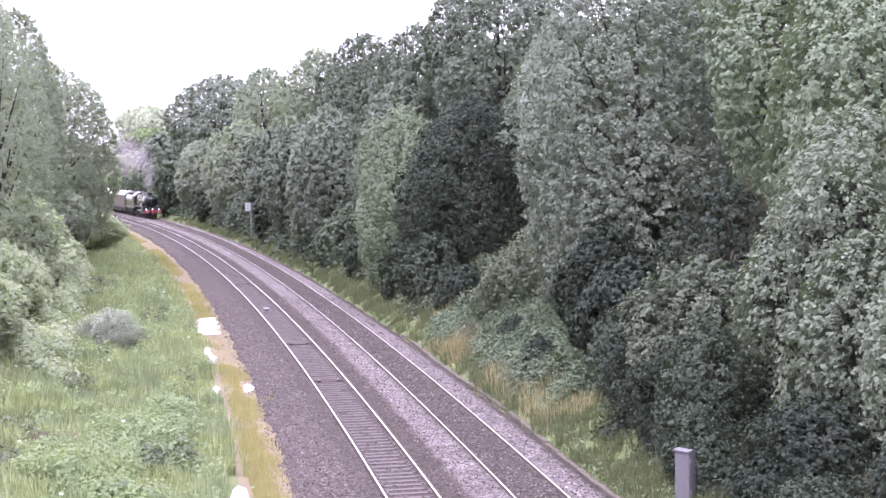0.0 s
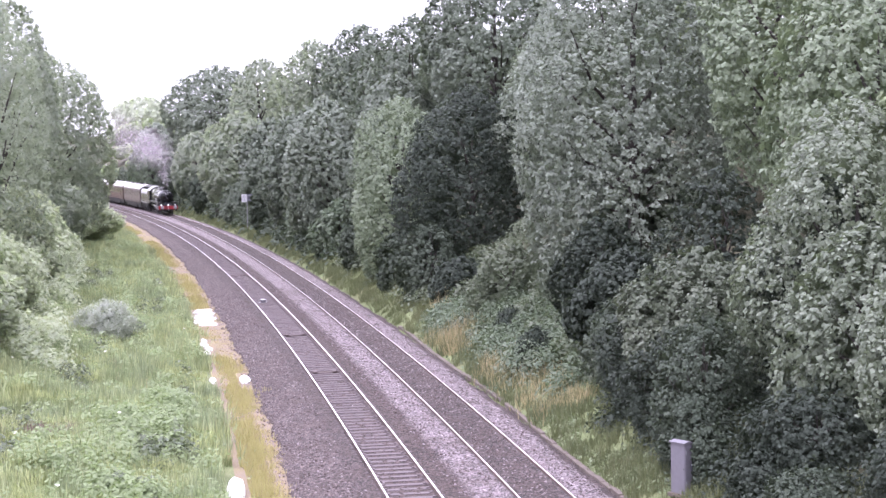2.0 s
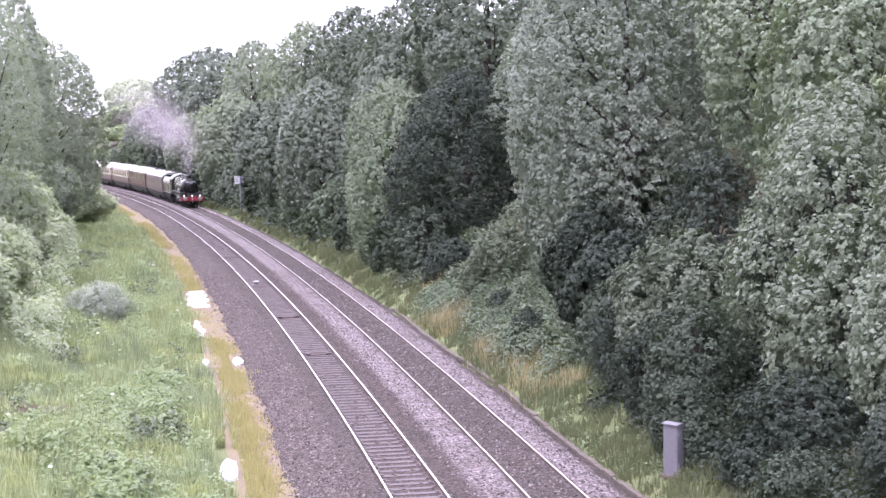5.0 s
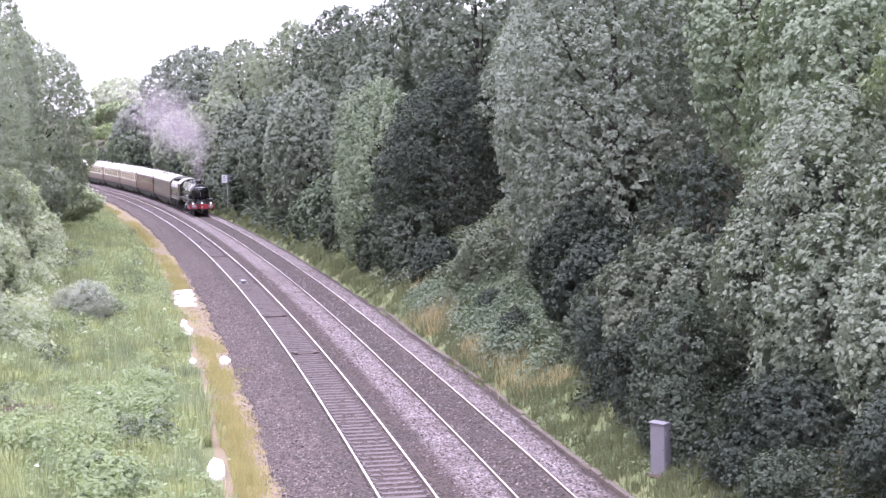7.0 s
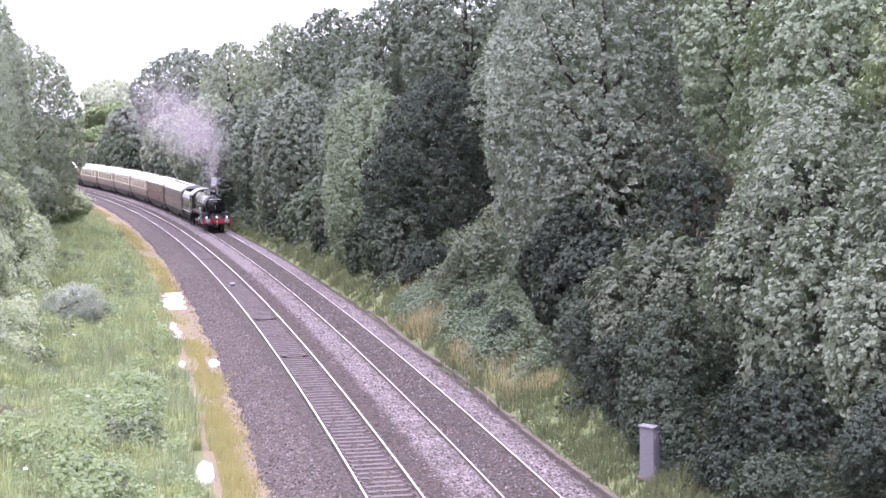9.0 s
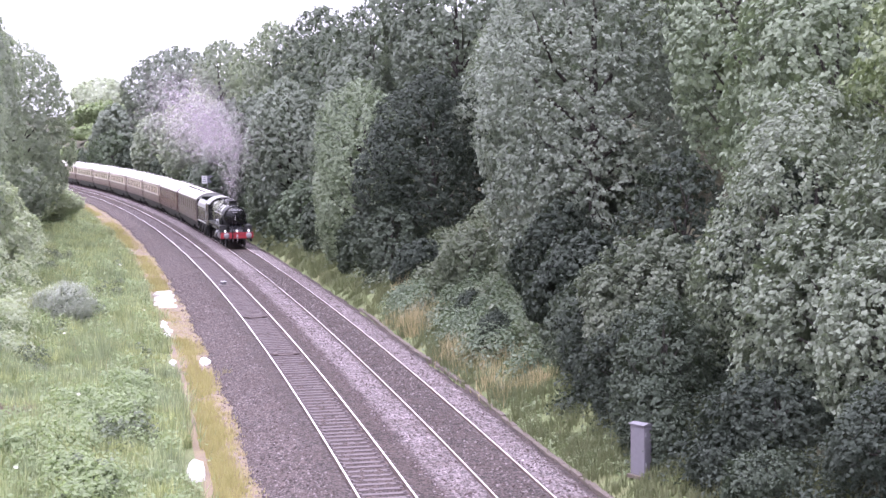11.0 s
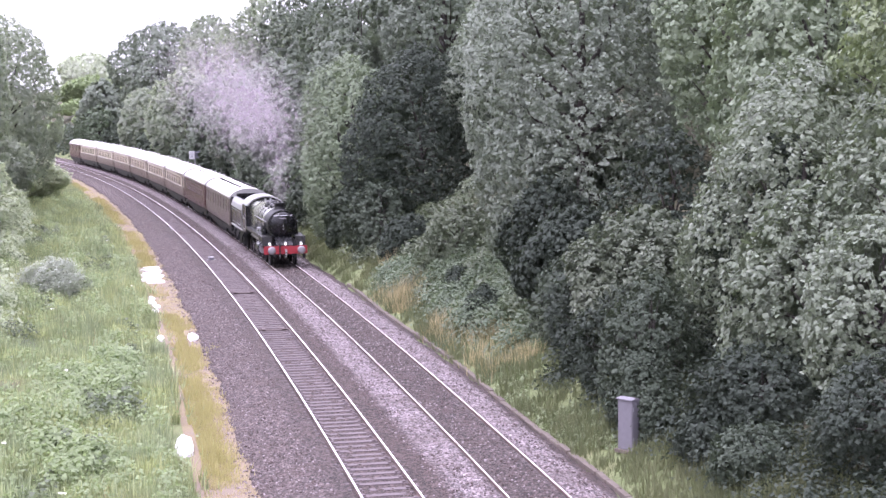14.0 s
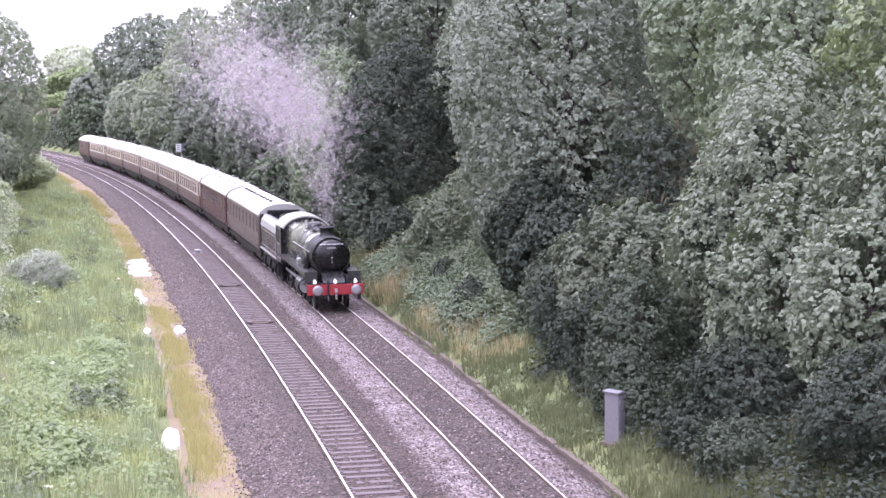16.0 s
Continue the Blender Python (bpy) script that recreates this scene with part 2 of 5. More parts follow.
def right_edge(s):
    return np.interp(s, [0, 65, 110, 230, 400], [6.1, 6.1, 6.2, 6.6, 6.6])


# ================= mesh helpers =================
def mesh_of(name, verts, faces, mats=(), smooth=False, slots=None):
    me = bpy.data.meshes.new(name)
    me.from_pydata(verts, [], faces)
    for m in mats:
        me.materials.append(m)
    if slots is not None:
        me.polygons.foreach_set("material_index", np.asarray(slots, np.int32))
    if smooth:
        me.polygons.foreach_set("use_smooth", np.ones(len(me.polygons), bool))
    me.update()
    return me


def fast_mesh(name, verts, quads, mat):
    """A mesh from numpy arrays: verts (n, 3), faces (m, k)."""
    me = bpy.data.meshes.new(name)
    m, k = quads.shape
    me.vertices.add(len(verts))
    me.vertices.foreach_set("co", verts.astype(np.float32).ravel())
    me.loops.add(m * k)
    me.loops.foreach_set("vertex_index", quads.astype(np.int32).ravel())
    me.polygons.add(m)
    me.polygons.foreach_set("loop_start", np.arange(0, m * k, k, dtype=np.int32))
    me.update(calc_edges=True)
    me.materials.append(mat)
    return me


def part(name, bm, mat, parent, label="", smooth=False):
    me = bpy.data.meshes.new(name)
    if smooth:
        for f in bm.faces:
            f.smooth = True
    bm.to_mesh(me)
    bm.free()
    me.materials.append(mat)
    ob = new(name, me)
    ob.parent = parent
    if label:
        tagged(ob, label)
    return ob


def sub(name, me, parent, m=None, label=""):
    ob = new(name, me)
    ob.parent = parent
    if m is not None:
        ob.matrix_basis = m
    if label:
        tagged(ob, label)
    return ob


def box(bm, x0, x1, y0, y1, z0, z1, bevel=0.0):
    r = bmesh.ops.create_cube(bm, size=1.0, matrix=Matrix.Translation(((x0 + x1) / 2, (y0 + y1) / 2, (z0 + z1) / 2)) @ Matrix.Diagonal(
        (abs(x1 - x0), abs(y1 - y0), abs(z1 - z0), 1)))
    if bevel:
        edges = list({e for v in r["verts"] for e in v.link_edges})
        bmesh.ops.bevel(bm, geom=edges, offset=bevel, segments=2, affect="EDGES", profile=0.5)
    return bm


def boxes(*rows, bevel=0.0):
    bm = bmesh.new()
    for r in rows:
        box(bm, *r, bevel=bevel)
    return bm


def rod(bm, p, q, r0, r1=None, n=12, caps=True):
    """A round bar from p to q."""
    p, q = Vector(p), Vector(q)
    d = q - p
    m = Matrix.Translation((p + q) / 2) @ d.to_track_quat("Z", "Y").to_matrix().to_4x4()
    bmesh.ops.create_cone(bm, cap_ends=caps, segments=n, radius1=r0, radius2=r0 if r1 is None else r1, depth=d.length, matrix=m)
    return bm


def lathe(bm, profile, centre, axis="Y", n=28):
    """Turns a profile of (along, radius) round an axis through centre."""
    rings = []
    for a, r in profile:
        ring = []
        for i in range(n):
            t = 2 * math.pi * i / n
            c, d = r * math.cos(t), r * math.sin(t)
            v = {"Y": (c, a, d), "Z": (c, d, a), "X": (a, c, d)}[axis]
            ring.append(bm.verts.new([v[j] + centre[j] for j in range(3)]))
        rings.append(ring)
    for a, b in zip(rings, rings[1:]):
        for i in range(n):
            bm.faces.new((a[i], a[(i + 1) % n], b[(i + 1) % n], b[i]))
    bm.faces.new(rings[0])
    bm.faces.new(rings[-1])
    bmesh.ops.recalc_face_normals(bm, faces=bm.faces)
    return bm


def prism(bm, outline, y0, y1):
    """An outline of (x, z) drawn out along y."""
    a = [bm.verts.new((x, y0, z)) for x, z in outline]
    b = [bm.verts.new((x, y1, z)) for x, z in outline]
    k = len(a)
    for i in range(k):
        bm.faces.new((a[i], a[(i + 1) % k], b[(i + 1) % k], b[i]))
    bm.faces.new(a)
    bm.faces.new(b)
    bmesh.ops.recalc_face_normals(bm, faces=bm.faces)
    return bm


# ================= ground =================
def make_ground():
    ss = np.concatenate([[-900.0, -400, -150], np.arange(S_MIN, 260, 2.0), np.arange(260, 460, 5.0), [520, 700, 1000, 1800, 3500]])
    uu = np.concatenate([[-3500.0, -1500, -600, -250, -120, -60, -45], np.arange(-36, -10, 1.5), np.arange(-10, -2.2, 0.4), [-2.3, 0, 2, 4, 5.6, 6.0, 6.4],
                         np.arange(6.7, 12, 0.5), np.arange(12, 36, 1.5), [45, 60, 120, 250, 600, 1500, 3500]])
    g_s, g_u = np.meshgrid(ss, uu, indexing="ij")
    x, y = on(np.clip(g_s, S_MIN, S_MAX), g_u)
    out = np.where(g_s > S_MAX, g_s - S_MAX, 0) + np.where(g_s < S_MIN, g_s - S_MIN, 0)
    a = bearing(np.clip(g_s, S_MIN, S_MAX))
    far_u = np.abs(g_u) > 150
    a0 = bearing(100.0)
    x = np.where(far_u, np.interp(100, _s, _px) + g_u * math.cos(a0) + (g_s - 100) * math.sin(a0), x + out * np.sin(a))
    y = np.where(far_u, np.interp(100, _s, _py) - g_u * math.sin(a0) + (g_s - 100) * math.cos(a0), y + out * np.cos(a))
    z = land(g_s, g_u)
    n, m = g_s.shape
    idx = np.arange(n * m).reshape(n, m)
    q = np.stack([idx[:-1, :-1], idx[:-1, 1:], idx[1:, 1:], idx[1:, :-1]], -1).reshape(-1, 4)
    me = fast_mesh("ground", np.stack([x, y, z], -1).reshape(-1, 3), q[:, ::-1], SOIL)
    me.materials.append(VERGE)
    me.materials.append(LITTER)
    cu = ((g_u[:-1, :-1] + g_u[1:, 1:]) / 2).ravel()
    slot = np.where((cu > -4.8) & (cu < -2.4), 1, np.where((cu > 9.5) | (cu < -14), 2, 0))
    me.polygons.foreach_set("material_index", slot.astype(np.int32))
    me.polygons.foreach_set("use_smooth", np.ones(len(me.polygons), bool))
    tagged(new("ground", me), "grassy railway cutting with dry verge and wooded banks", "ground", kind="structure")


def make_ballast():
    ss = np.concatenate([np.arange(0, 110, 0.4), np.arange(110, S_MAX - 5, 1.5)])
    cols = np.linspace(0, 1, 70)
    g_s, g_c = np.meshgrid(ss, cols, indexing="ij")
    lo, hi = left_edge(g_s) - 0.1, right_edge(g_s)
    rng = np.random.default_rng(4)
    rag = rng.normal(0, 0.05, g_s.shape) + 0.12 * np.sin(g_s * 1.3) + 0.1 * np.sin(g_s * 0.37 + 1)
    edge = np.clip(1 - np.minimum(g_c, 1 - g_c) / 0.06, 0, 1)
    g_u = lo + (hi - lo) * g_c + rag * edge
    z = np.interp(g_u, [-3.5, -3.1, -1.7, -1.0, -0.84, -0.7, 0.7, 0.84, 1.0, 1.8, 2.5, 4.8, 5.3, 5.7, 6.7],
                  [-0.56, -0.42, -0.15, -0.085, -0.1, -0.138, -0.138, -0.1, -0.085, -0.085, -0.1, -0.1, -0.2, -0.36, -0.56])
    z = np.where(edge > 0.99, -0.56, z) + rng.normal(0, 0.012, g_s.shape)
    x, y = on(g_s, g_u)
    n, m = g_s.shape
    idx = np.arange(n * m).reshape(n, m)
    q = np.stack([idx[:-1, :-1], idx[1:, :-1], idx[1:, 1:], idx[:-1, 1:]], -1).reshape(-1, 4)[:, ::-1]
    me = fast_mesh("ballast_bed", np.stack([x, y, z], -1).reshape(-1, 3), q, BALLAST)
    lay = me.uv_layers.new(name="UVMap")
    flat = np.stack([g_s, g_u], -1).reshape(-1, 2)[q.ravel()]
    lay.data.foreach_set("uv", flat.astype(np.float32).ravel())
    tagged(new("ballast_bed", me), "grey and rusty brown crushed-stone track ballast", "ballast", kind="structure")


def make_stones():
    """Loose stones on the bed: squashed eight-sided lumps."""
    rng = np.random.default_rng(9)
    n = 15000
    s = 30 + 75 * rng.random(n) ** 1.4
    u = rng.uniform(-3.7, 5.7, n)
    keep = (np.abs(np.abs(u) - 0.75) > 0.12) & (np.abs(np.abs(u - FAR) - 0.75) > 0.12) & ~((np.abs(u) < 1.3) & (rng.random(n) < 0.97))
    s, u = s[keep], u[keep]
    n = len(s)
    x, y = on(s, u)
    z = np.interp(u, [-3.5, -3.1, -1.7, -1.0, -0.84, -0.7, 0.7, 0.84, 1.0, 1.8, 2.5, 4.8, 5.3, 5.7], [-0.5, -0.41, -0.145, -0.08, -0.095, -0.133, -0.133, -0.095, -0.08, -0.08, -0.095, -0.095, -0.195, -0.355]) + 0.005
    octa = np.array([(1, 0, 0), (0, 1, 0), (-1, 0, 0), (0, -1, 0), (0, 0, 0.8), (0, 0, -0.6)], float)
    face = np.array([(0, 1, 4), (1, 2, 4), (2, 3, 4), (3, 0, 4), (1, 0, 5), (2, 1, 5), (3, 2, 5), (0, 3, 5)])
    size = rng.uniform(0.025, 0.055, n)
    v = octa[None] * size[:, None, None] * rng.uniform(0.6, 1.3, (n, 6, 1))
    t = rng.uniform(0, 6.28, n)
    c, d = np.cos(t)[:, None], np.sin(t)[:, None]
    v = np.stack([v[..., 0] * c - v[..., 1] * d, v[..., 0] * d + v[..., 1] * c, v[..., 2]], -1) + np.stack([x, y, z], -1)[:, None]
    f = (face[None] + 6 * np.arange(n)[:, None, None]).reshape(-1, 3)
    k = Mat("loose_stone", 0.9)
    k.color(k.ramp(k.island(), (0.0, (0.055, 0.039, 0.035)), (0.55, (0.14, 0.108, 0.104)), (1.0, (0.3, 0.258, 0.265))))
    me = fast_mesh("loose_ballast", v.reshape(-1, 3), f, k.m)
    tagged(new("loose_ballast", me), "scattered loose ballast stones on the track bed", "stones", kind="stuff")


# ================= track =================
RAIL_PROFILE = ((-0.024, 0.0), (0.024, 0.0), (0.036, -0.006), (0.036, -0.035), (0.012, -0.045), (0.012, -0.125), (0.068, -0.14), (0.068, -0.155), (-0.068, -0.155),
                (-0.068, -0.14), (-0.012, -0.125), (-0.012, -0.045), (-0.036, -0.035), (-0.036, -0.006))


def rail_mesh(off):
    worn = 1.0 if off < 1 else 0.6
    ss = np.concatenate([np.arange(5, 300, 2.0), np.arange(300, S_MAX - 5, 5.0)])
    k = len(RAIL_PROFILE)
    verts, faces, slots = [], [], []
    for i, s in enumerate(ss):
        for du, z in RAIL_PROFILE:
            x, y = on(s, off + (du * worn if z == 0.0 else du))
            verts.append((float(x), float(y), z))
        if i:
            a, b = (i - 1) * k, i * k
            for j in range(k):
                faces.append((a + j, b + j, b + (j + 1) % k, a + (j + 1) % k))
                slots.append(0 if j == 0 else 1)
    return mesh_of("rail", verts, faces, (RAIL_TOP, RAIL_SIDE), slots=slots)


def make_tracks():
    for off, words in ((0.0, "shiny steel rails on weathered concrete sleepers in ballast"), (FAR, "steel rails bedded in ballast, sleepers nearly buried")):
        t = new("railway_track")
        tagged(t, words, "railway track", "pair of tracks", "structure")
        for side in (-0.7525, 0.7525):
            sub("rail", rail_mesh(off + side), t)
        bm = bmesh.new()
        prism(bm, ((-1.25, -0.3), (1.25, -0.3), (1.25, -0.2), (0.86, -0.12), (-0.86, -0.12), (-1.25, -0.2)), -0.125, 0.125)
        for side in (-0.7525, 0.7525):
            for d in (-0.13, 0.13):
                box(bm, side + d - 0.045, side + d + 0.045, -0.07, 0.07, -0.125, -0.085)
        me = bpy.data.meshes.new("sleeper")
        bm.to_mesh(me)
        bm.free()
        me.materials.append(SLEEPER)
        rng = random.Random(3)
        n = 290 if off == 0 else 200
        for i in range(n):
            s = 22.0 + 0.6 * i + rng.uniform(-0.02, 0.02)
            x, y = on(s, off)
            sub("sleeper", me, t, pose(float(x), float(y), rng.uniform(-0.012, 0.004) - (0.035 if off else 0), 0, 0, -math.degrees(float(bearing(s))) + rng.uniform(-0.5, 0.5)))


# ================= trees =================
def leaves(centres, normals, size, rng, mat, name, slim=0.55, plain=False):
    """Folded four-cornered leaves at the given places, or plain three-cornered ones."""
    n = len(centres)
    nrm = normals + rng.normal(0, 0.38, (n, 3))
    nrm /= np.linalg.norm(nrm, axis=1)[:, None] + 1e-9
    a = np.cross(nrm, rng.normal(0, 1, (n, 3)))
    a /= np.linalg.norm(a, axis=1)[:, None] + 1e-9
    b = np.cross(nrm, a)
    sz = (size * rng.uniform(0.55, 1.35, n))[:, None]
    if plain:
        v = np.stack([centres - a * sz * 0.55 - b * sz * 0.3, centres + a * sz * 0.55 - b * sz * 0.25 - nrm * sz * 0.1, centres + b * sz * 0.6], 1)
        return fast_mesh(name, v.reshape(-1, 3), np.arange(3 * n).reshape(n, 3), mat)
    v = np.stack([centres - a * sz * 0.5, centres + b * sz * slim * 0.5 - nrm * sz * 0.08, centres + a * sz * 0.5 - nrm * sz * 0.05,
                  centres - b * sz * slim * 0.5 - nrm * sz * 0.08], 1)
    return fast_mesh(name, v.reshape(-1, 3), np.arange(4 * n).reshape(n, 4), mat)


def crown_points(rng, h, r, low, n, clump, lobes, fat):
    """Leaf places and outward ways in a plump crown from low to h: an egg-shaped body swollen into boughs with creases between them, thick with leafy shoots."""
    tall = h - low
    wide = 0.36
    grid = np.linspace(0.0, 1.0, 200)

    def girth(t):
        return np.where(t < wide, 0.74 + 0.26 * np.sin(np.pi / 2 * t / wide), np.clip(1 - ((t - wide) / (1 - wide)) ** (0.74 * fat), 0.0, 1) ** 0.62)

    share = np.cumsum(girth(grid) + 0.1)
    ph = rng.uniform(0, 6.283, 3)

    def body(m):
        t = np.interp((np.arange(m) + rng.random(m)) / m, share / share[-1], grid)
        az = rng.uniform(0, 6.283, m) if m > 400 else np.arange(m) * 2.39996 + rng.normal(0, 0.3, m)
        g = r * girth(t) * (1 + 0.13 * np.sin(2 * az + ph[0] + 3 * t) + 0.09 * np.sin(3 * az - 5 * t + ph[1]))
        p = np.stack([g * np.cos(az), g * np.sin(az), low + tall * t], -1)
        o = np.stack([np.cos(az), np.sin(az), 1.7 * (t - 0.42) * np.maximum(1, 2.2 * r / tall)], -1)
        return p, o / np.linalg.norm(o, axis=1)[:, None]

    m_b = max(10, int(lobes * 1.15))
    bc, bo = body(m_b)
    swell = 1.5 * np.sqrt(2 * r * tall / m_b) * rng.uniform(0.65, 1.4, m_b)
    m = max(500, n // 16)
    p0, o0 = body(m)
    best, who = np.full(m, -9.0), np.zeros(m, int)
    for j in range(m_b):
        q = 1 - ((p0 - bc[j]) ** 2).sum(1) / swell[j] ** 2
        up = q > best
        best[up], who[up] = q[up], j
    best = np.sqrt(np.clip(best, 0, 1))
    lift = swell[who] * rng.uniform(0.35, 0.62, m_b)[who] * (best - 0.85)
    deep = rng.exponential(0.05, m) * r
    so = p0 + o0 * (lift - deep)[:, None]
    so[:, 2] -= 0.25 * clump
    lean = o0 + 0.9 * (p0 - bc[who]) / swell[who][:, None]
    lean /= np.linalg.norm(lean, axis=1)[:, None]
    axis = 0.7 * lean + np.array([0, 0, 0.5]) + rng.normal(0, 0.3, (m, 3))
    axis /= np.linalg.norm(axis, axis=1)[:, None]
    length = clump * 2.4 * rng.uniform(0.5, 1.0, m) * np.where(rng.random(m) < 0.1, 2.1, 1.0)
    k = rng.integers(0, m, n)
    along = rng.random(n)
    p = so[k] + axis[k] * (length[k] * (along - 0.55))[:, None]
    p += rng.normal(0, 1, (n, 3)) * (clump * (0.55 - 0.38 * along))[:, None] * np.array([1, 1, 0.6])
    way = 0.95 * lean[k] + np.array([0, 0, 0.3])
    core = rng.random(n) < 0.22
    p[core] = p0[k[core]] * np.array([0.8, 0.8, 1]) - o0[k[core]] * (rng.uniform(0, 0.2, core.sum()) * r)[:, None]
    return p, way, bc - bo * 0.2 * r


def tube(bm, pts, radii, n=7):
    rings = []
    for i, (p, r) in enumerate(zip(pts, radii)):
        d = (Vector(pts[min(i + 1, len(pts) - 1)]) - Vector(pts[max(i - 1, 0)])).normalized()
        q = d.to_track_quat("Z", "Y")
        rings.append([bm.verts.new(Vector(p) + q @ Vector((r * math.cos(2 * math.pi * j / n), r * math.sin(2 * math.pi * j / n), 0))) for j in range(n)])
    for a, b in zip(rings, rings[1:]):
        for j in range(n):
            bm.faces.new((a[j], a[(j + 1) % n], b[(j + 1) % n], b[j]))
    bm.faces.new(rings[-1])
    bm.faces.new(rings[0])


TREE_COUNT = [0]


def tree(s, u, h, r, mat, label, low=0.12, n=16000, leaf=0.3, clump=0.32, lobes=26, fat=2.7, name="tree", category="tree", sink=0.0, plain=False):
    """A tree or shrub at (s, u): height h, crown radius r, crown from the share low of its height."""
    TREE_COUNT[0] += 1
    rng = np.random.default_rng(100 + TREE_COUNT[0])
    rd = random.Random(TREE_COUNT[0])
    base = new(name)
    base.matrix_basis = pose(*spot(s, u, -0.05 - sink), 0, 0, rd.uniform(0, 360))
    far = s > 110
    leaf, clump, n = (0.74 if far else 0.68) * leaf, (0.62 if far else 0.75) * clump, int((1.3 if far else 1.05) * n)
    p, way, lc = crown_points(rng, h, r, h * low, n, clump, lobes, fat)
    spin = base.matrix_basis.to_euler().z + float(bearing(s))
    across = p[:, 0] * math.cos(spin) - p[:, 1] * math.sin(spin)
    along = p[:, 0] * math.sin(spin) + p[:, 1] * math.cos(spin)
    above = p[:, 2] + base.matrix_basis.translation.z > land(s + along, u + across) - 0.1
    p, way = p[above], way[above]
    cr = new("crown", leaves(p, way, leaf, rng, mat, "crown", plain=plain))
    cr.parent = base
    bm = bmesh.new()
    thick = 0.016 * h + 0.03
    top = h * 0.8
    bend = [rd.uniform(-0.05, 0.05) * h for _ in range(2)]
    pts = [(bend[0] * k * k, bend[1] * k * k, top * k) for k in (0, 0.15, 0.35, 0.6, 0.8, 1.0)]
    tube(bm, pts, [thick * 1.35, thick, thick * 0.85, thick * 0.55, thick * 0.32, thick * 0.1])
    for c in lc[:: max(1, len(lc) // 18)]:
        k = min(0.75, max(0.12, c[2] / top * 0.55))
        a = Vector((bend[0] * k * k, bend[1] * k * k, top * k))
        b = Vector(c)
        m = (a + b) / 2 + Vector((rd.uniform(-0.3, 0.3), rd.uniform(-0.3, 0.3), -0.06 * (b - a).length))
        tube(bm, [a, m, b], [thick * 0.42, thick * 0.26, thick * 0.06], 5)
    part("trunk", bm, BARK, base, smooth=True)
    tagged(base, label, category)
    return base


def again(proto, s, u, scale, turn, label=""):
    """Another tree of the same growth, at its own place, size and turn."""
    m = pose(*spot(s, u, -0.05), 0, 0, turn)
    t = copy_thing(proto, m)
    t.scale = scale if isinstance(scale, tuple) else (scale, scale, scale)
    if label:
        tagged(t, label)
    return t


# ================= the wooded banks =================
make_ground()
make_ballast()
make_tracks()


def make_right_wood():
    t = lambda s, u, top, r, mat, label, **k: tree(s, u, top - float(land(s, u)), r, mat, label, **k)
    off = dict(plain=True)
    # the tall trees nearest the bridge
    t(66, 14.6, 20.5, 5.3, LEAF_SILVER, "tall full-leaved grey-green tree on the bank", low=-0.2, n=115000, leaf=0.2, clump=0.26, lobes=76, fat=3.2, plain=True)
    t(70, 23.0, 23.0, 4.6, LEAF_LIME, "tall bright green tree behind the bank trees", low=0.2, n=22000, leaf=0.32, lobes=34, **off)
    t(57, 19.0, 21.5, 4.2, LEAF_FRESH, "tall open ash high on the bank", low=0.1, n=24000, leaf=0.27, lobes=34, **off)
    t(39, 13.4, 11.2, 3.5, LEAF_MAPLE, "broad-leaved pale maple leaning over the bank", low=-0.3, n=42000, leaf=0.24, clump=0.26, lobes=34, fat=2.8)
    t(37, 18.0, 17.5, 3.8, LEAF_LIME, "tall yellow-green tree high on the bank", low=0.1, n=18000, leaf=0.28, lobes=30, **off)
    t(47, 17.6, 16.5, 3.9, LEAF_FRESH, "tall ash tree high on the bank", low=0.1, n=24000, leaf=0.27, lobes=34, **off)
    t(44.5, 10.4, 6.4, 2.4, LEAF_HAW, "rounded olive-green hawthorn at the foot of the bank", low=0.02, n=30000, leaf=0.19, clump=0.2, lobes=30, fat=3.0, plain=True)
    # LEAF_DARK here paints the shaded gap beside the tall tree's foot.
    t(54, 10.6, 5.8, 2.2, LEAF_DARK, "shrubby oak at the foot of the bank, coloured as a shaded gap", low=0.02, n=20000, leaf=0.21, clump=0.2, lobes=26, fat=3.0, plain=True)
    # the rounded pair and the gap beside it
    t(103, 9.9, 12.9, 3.7, LEAF_FRESH, "rounded light green tree at the edge of the wood", low=-0.08, n=40000, leaf=0.20, clump=0.25, lobes=36, fat=3.0, **off)
    t(92, 12.4, 13.2, 4.4, LEAF_DARK, "dense dark-leaved tree in the row", low=-0.14, n=52000, leaf=0.22, clump=0.3, lobes=40, fat=3.0, **off)
    t(90, 18.0, 17.4, 4.4, LEAF_SILVER, "pale silvery-leaved tree higher up the bank", low=0.1, n=35100, leaf=0.22, lobes=34, **off)
    t(78, 22.0, 23.0, 4.8, LEAF_ASH, "tall ash on top of the bank", low=0.15, n=22000, leaf=0.32, lobes=36, **off)
    t(118, 20.5, 24.5, 6.6, LEAF_PALE, "very tall dark oak crowning the bank", low=0.15, n=37800, leaf=0.33, clump=0.38, lobes=46, **off)
    # the row along the curve
    t(137, 9.9, 13.8, 4.0, LEAF_SILVER, "leafy light green ash near the track", low=0.05, n=29700, leaf=0.28, clump=0.36, lobes=34, fat=3.0, **off)
    t(154, 9.8, 12.8, 3.6, LEAF_PALE, "leafy grey-green tree near the track", low=0.04, n=20250, leaf=0.33, clump=0.38, lobes=30, fat=3.0, **off)
    t(121, 13.0, 15.2, 4.0, LEAF_PALE, "leafy tree in the row above the track", low=0.05, n=24300, leaf=0.28, lobes=32, fat=3.0, **off)
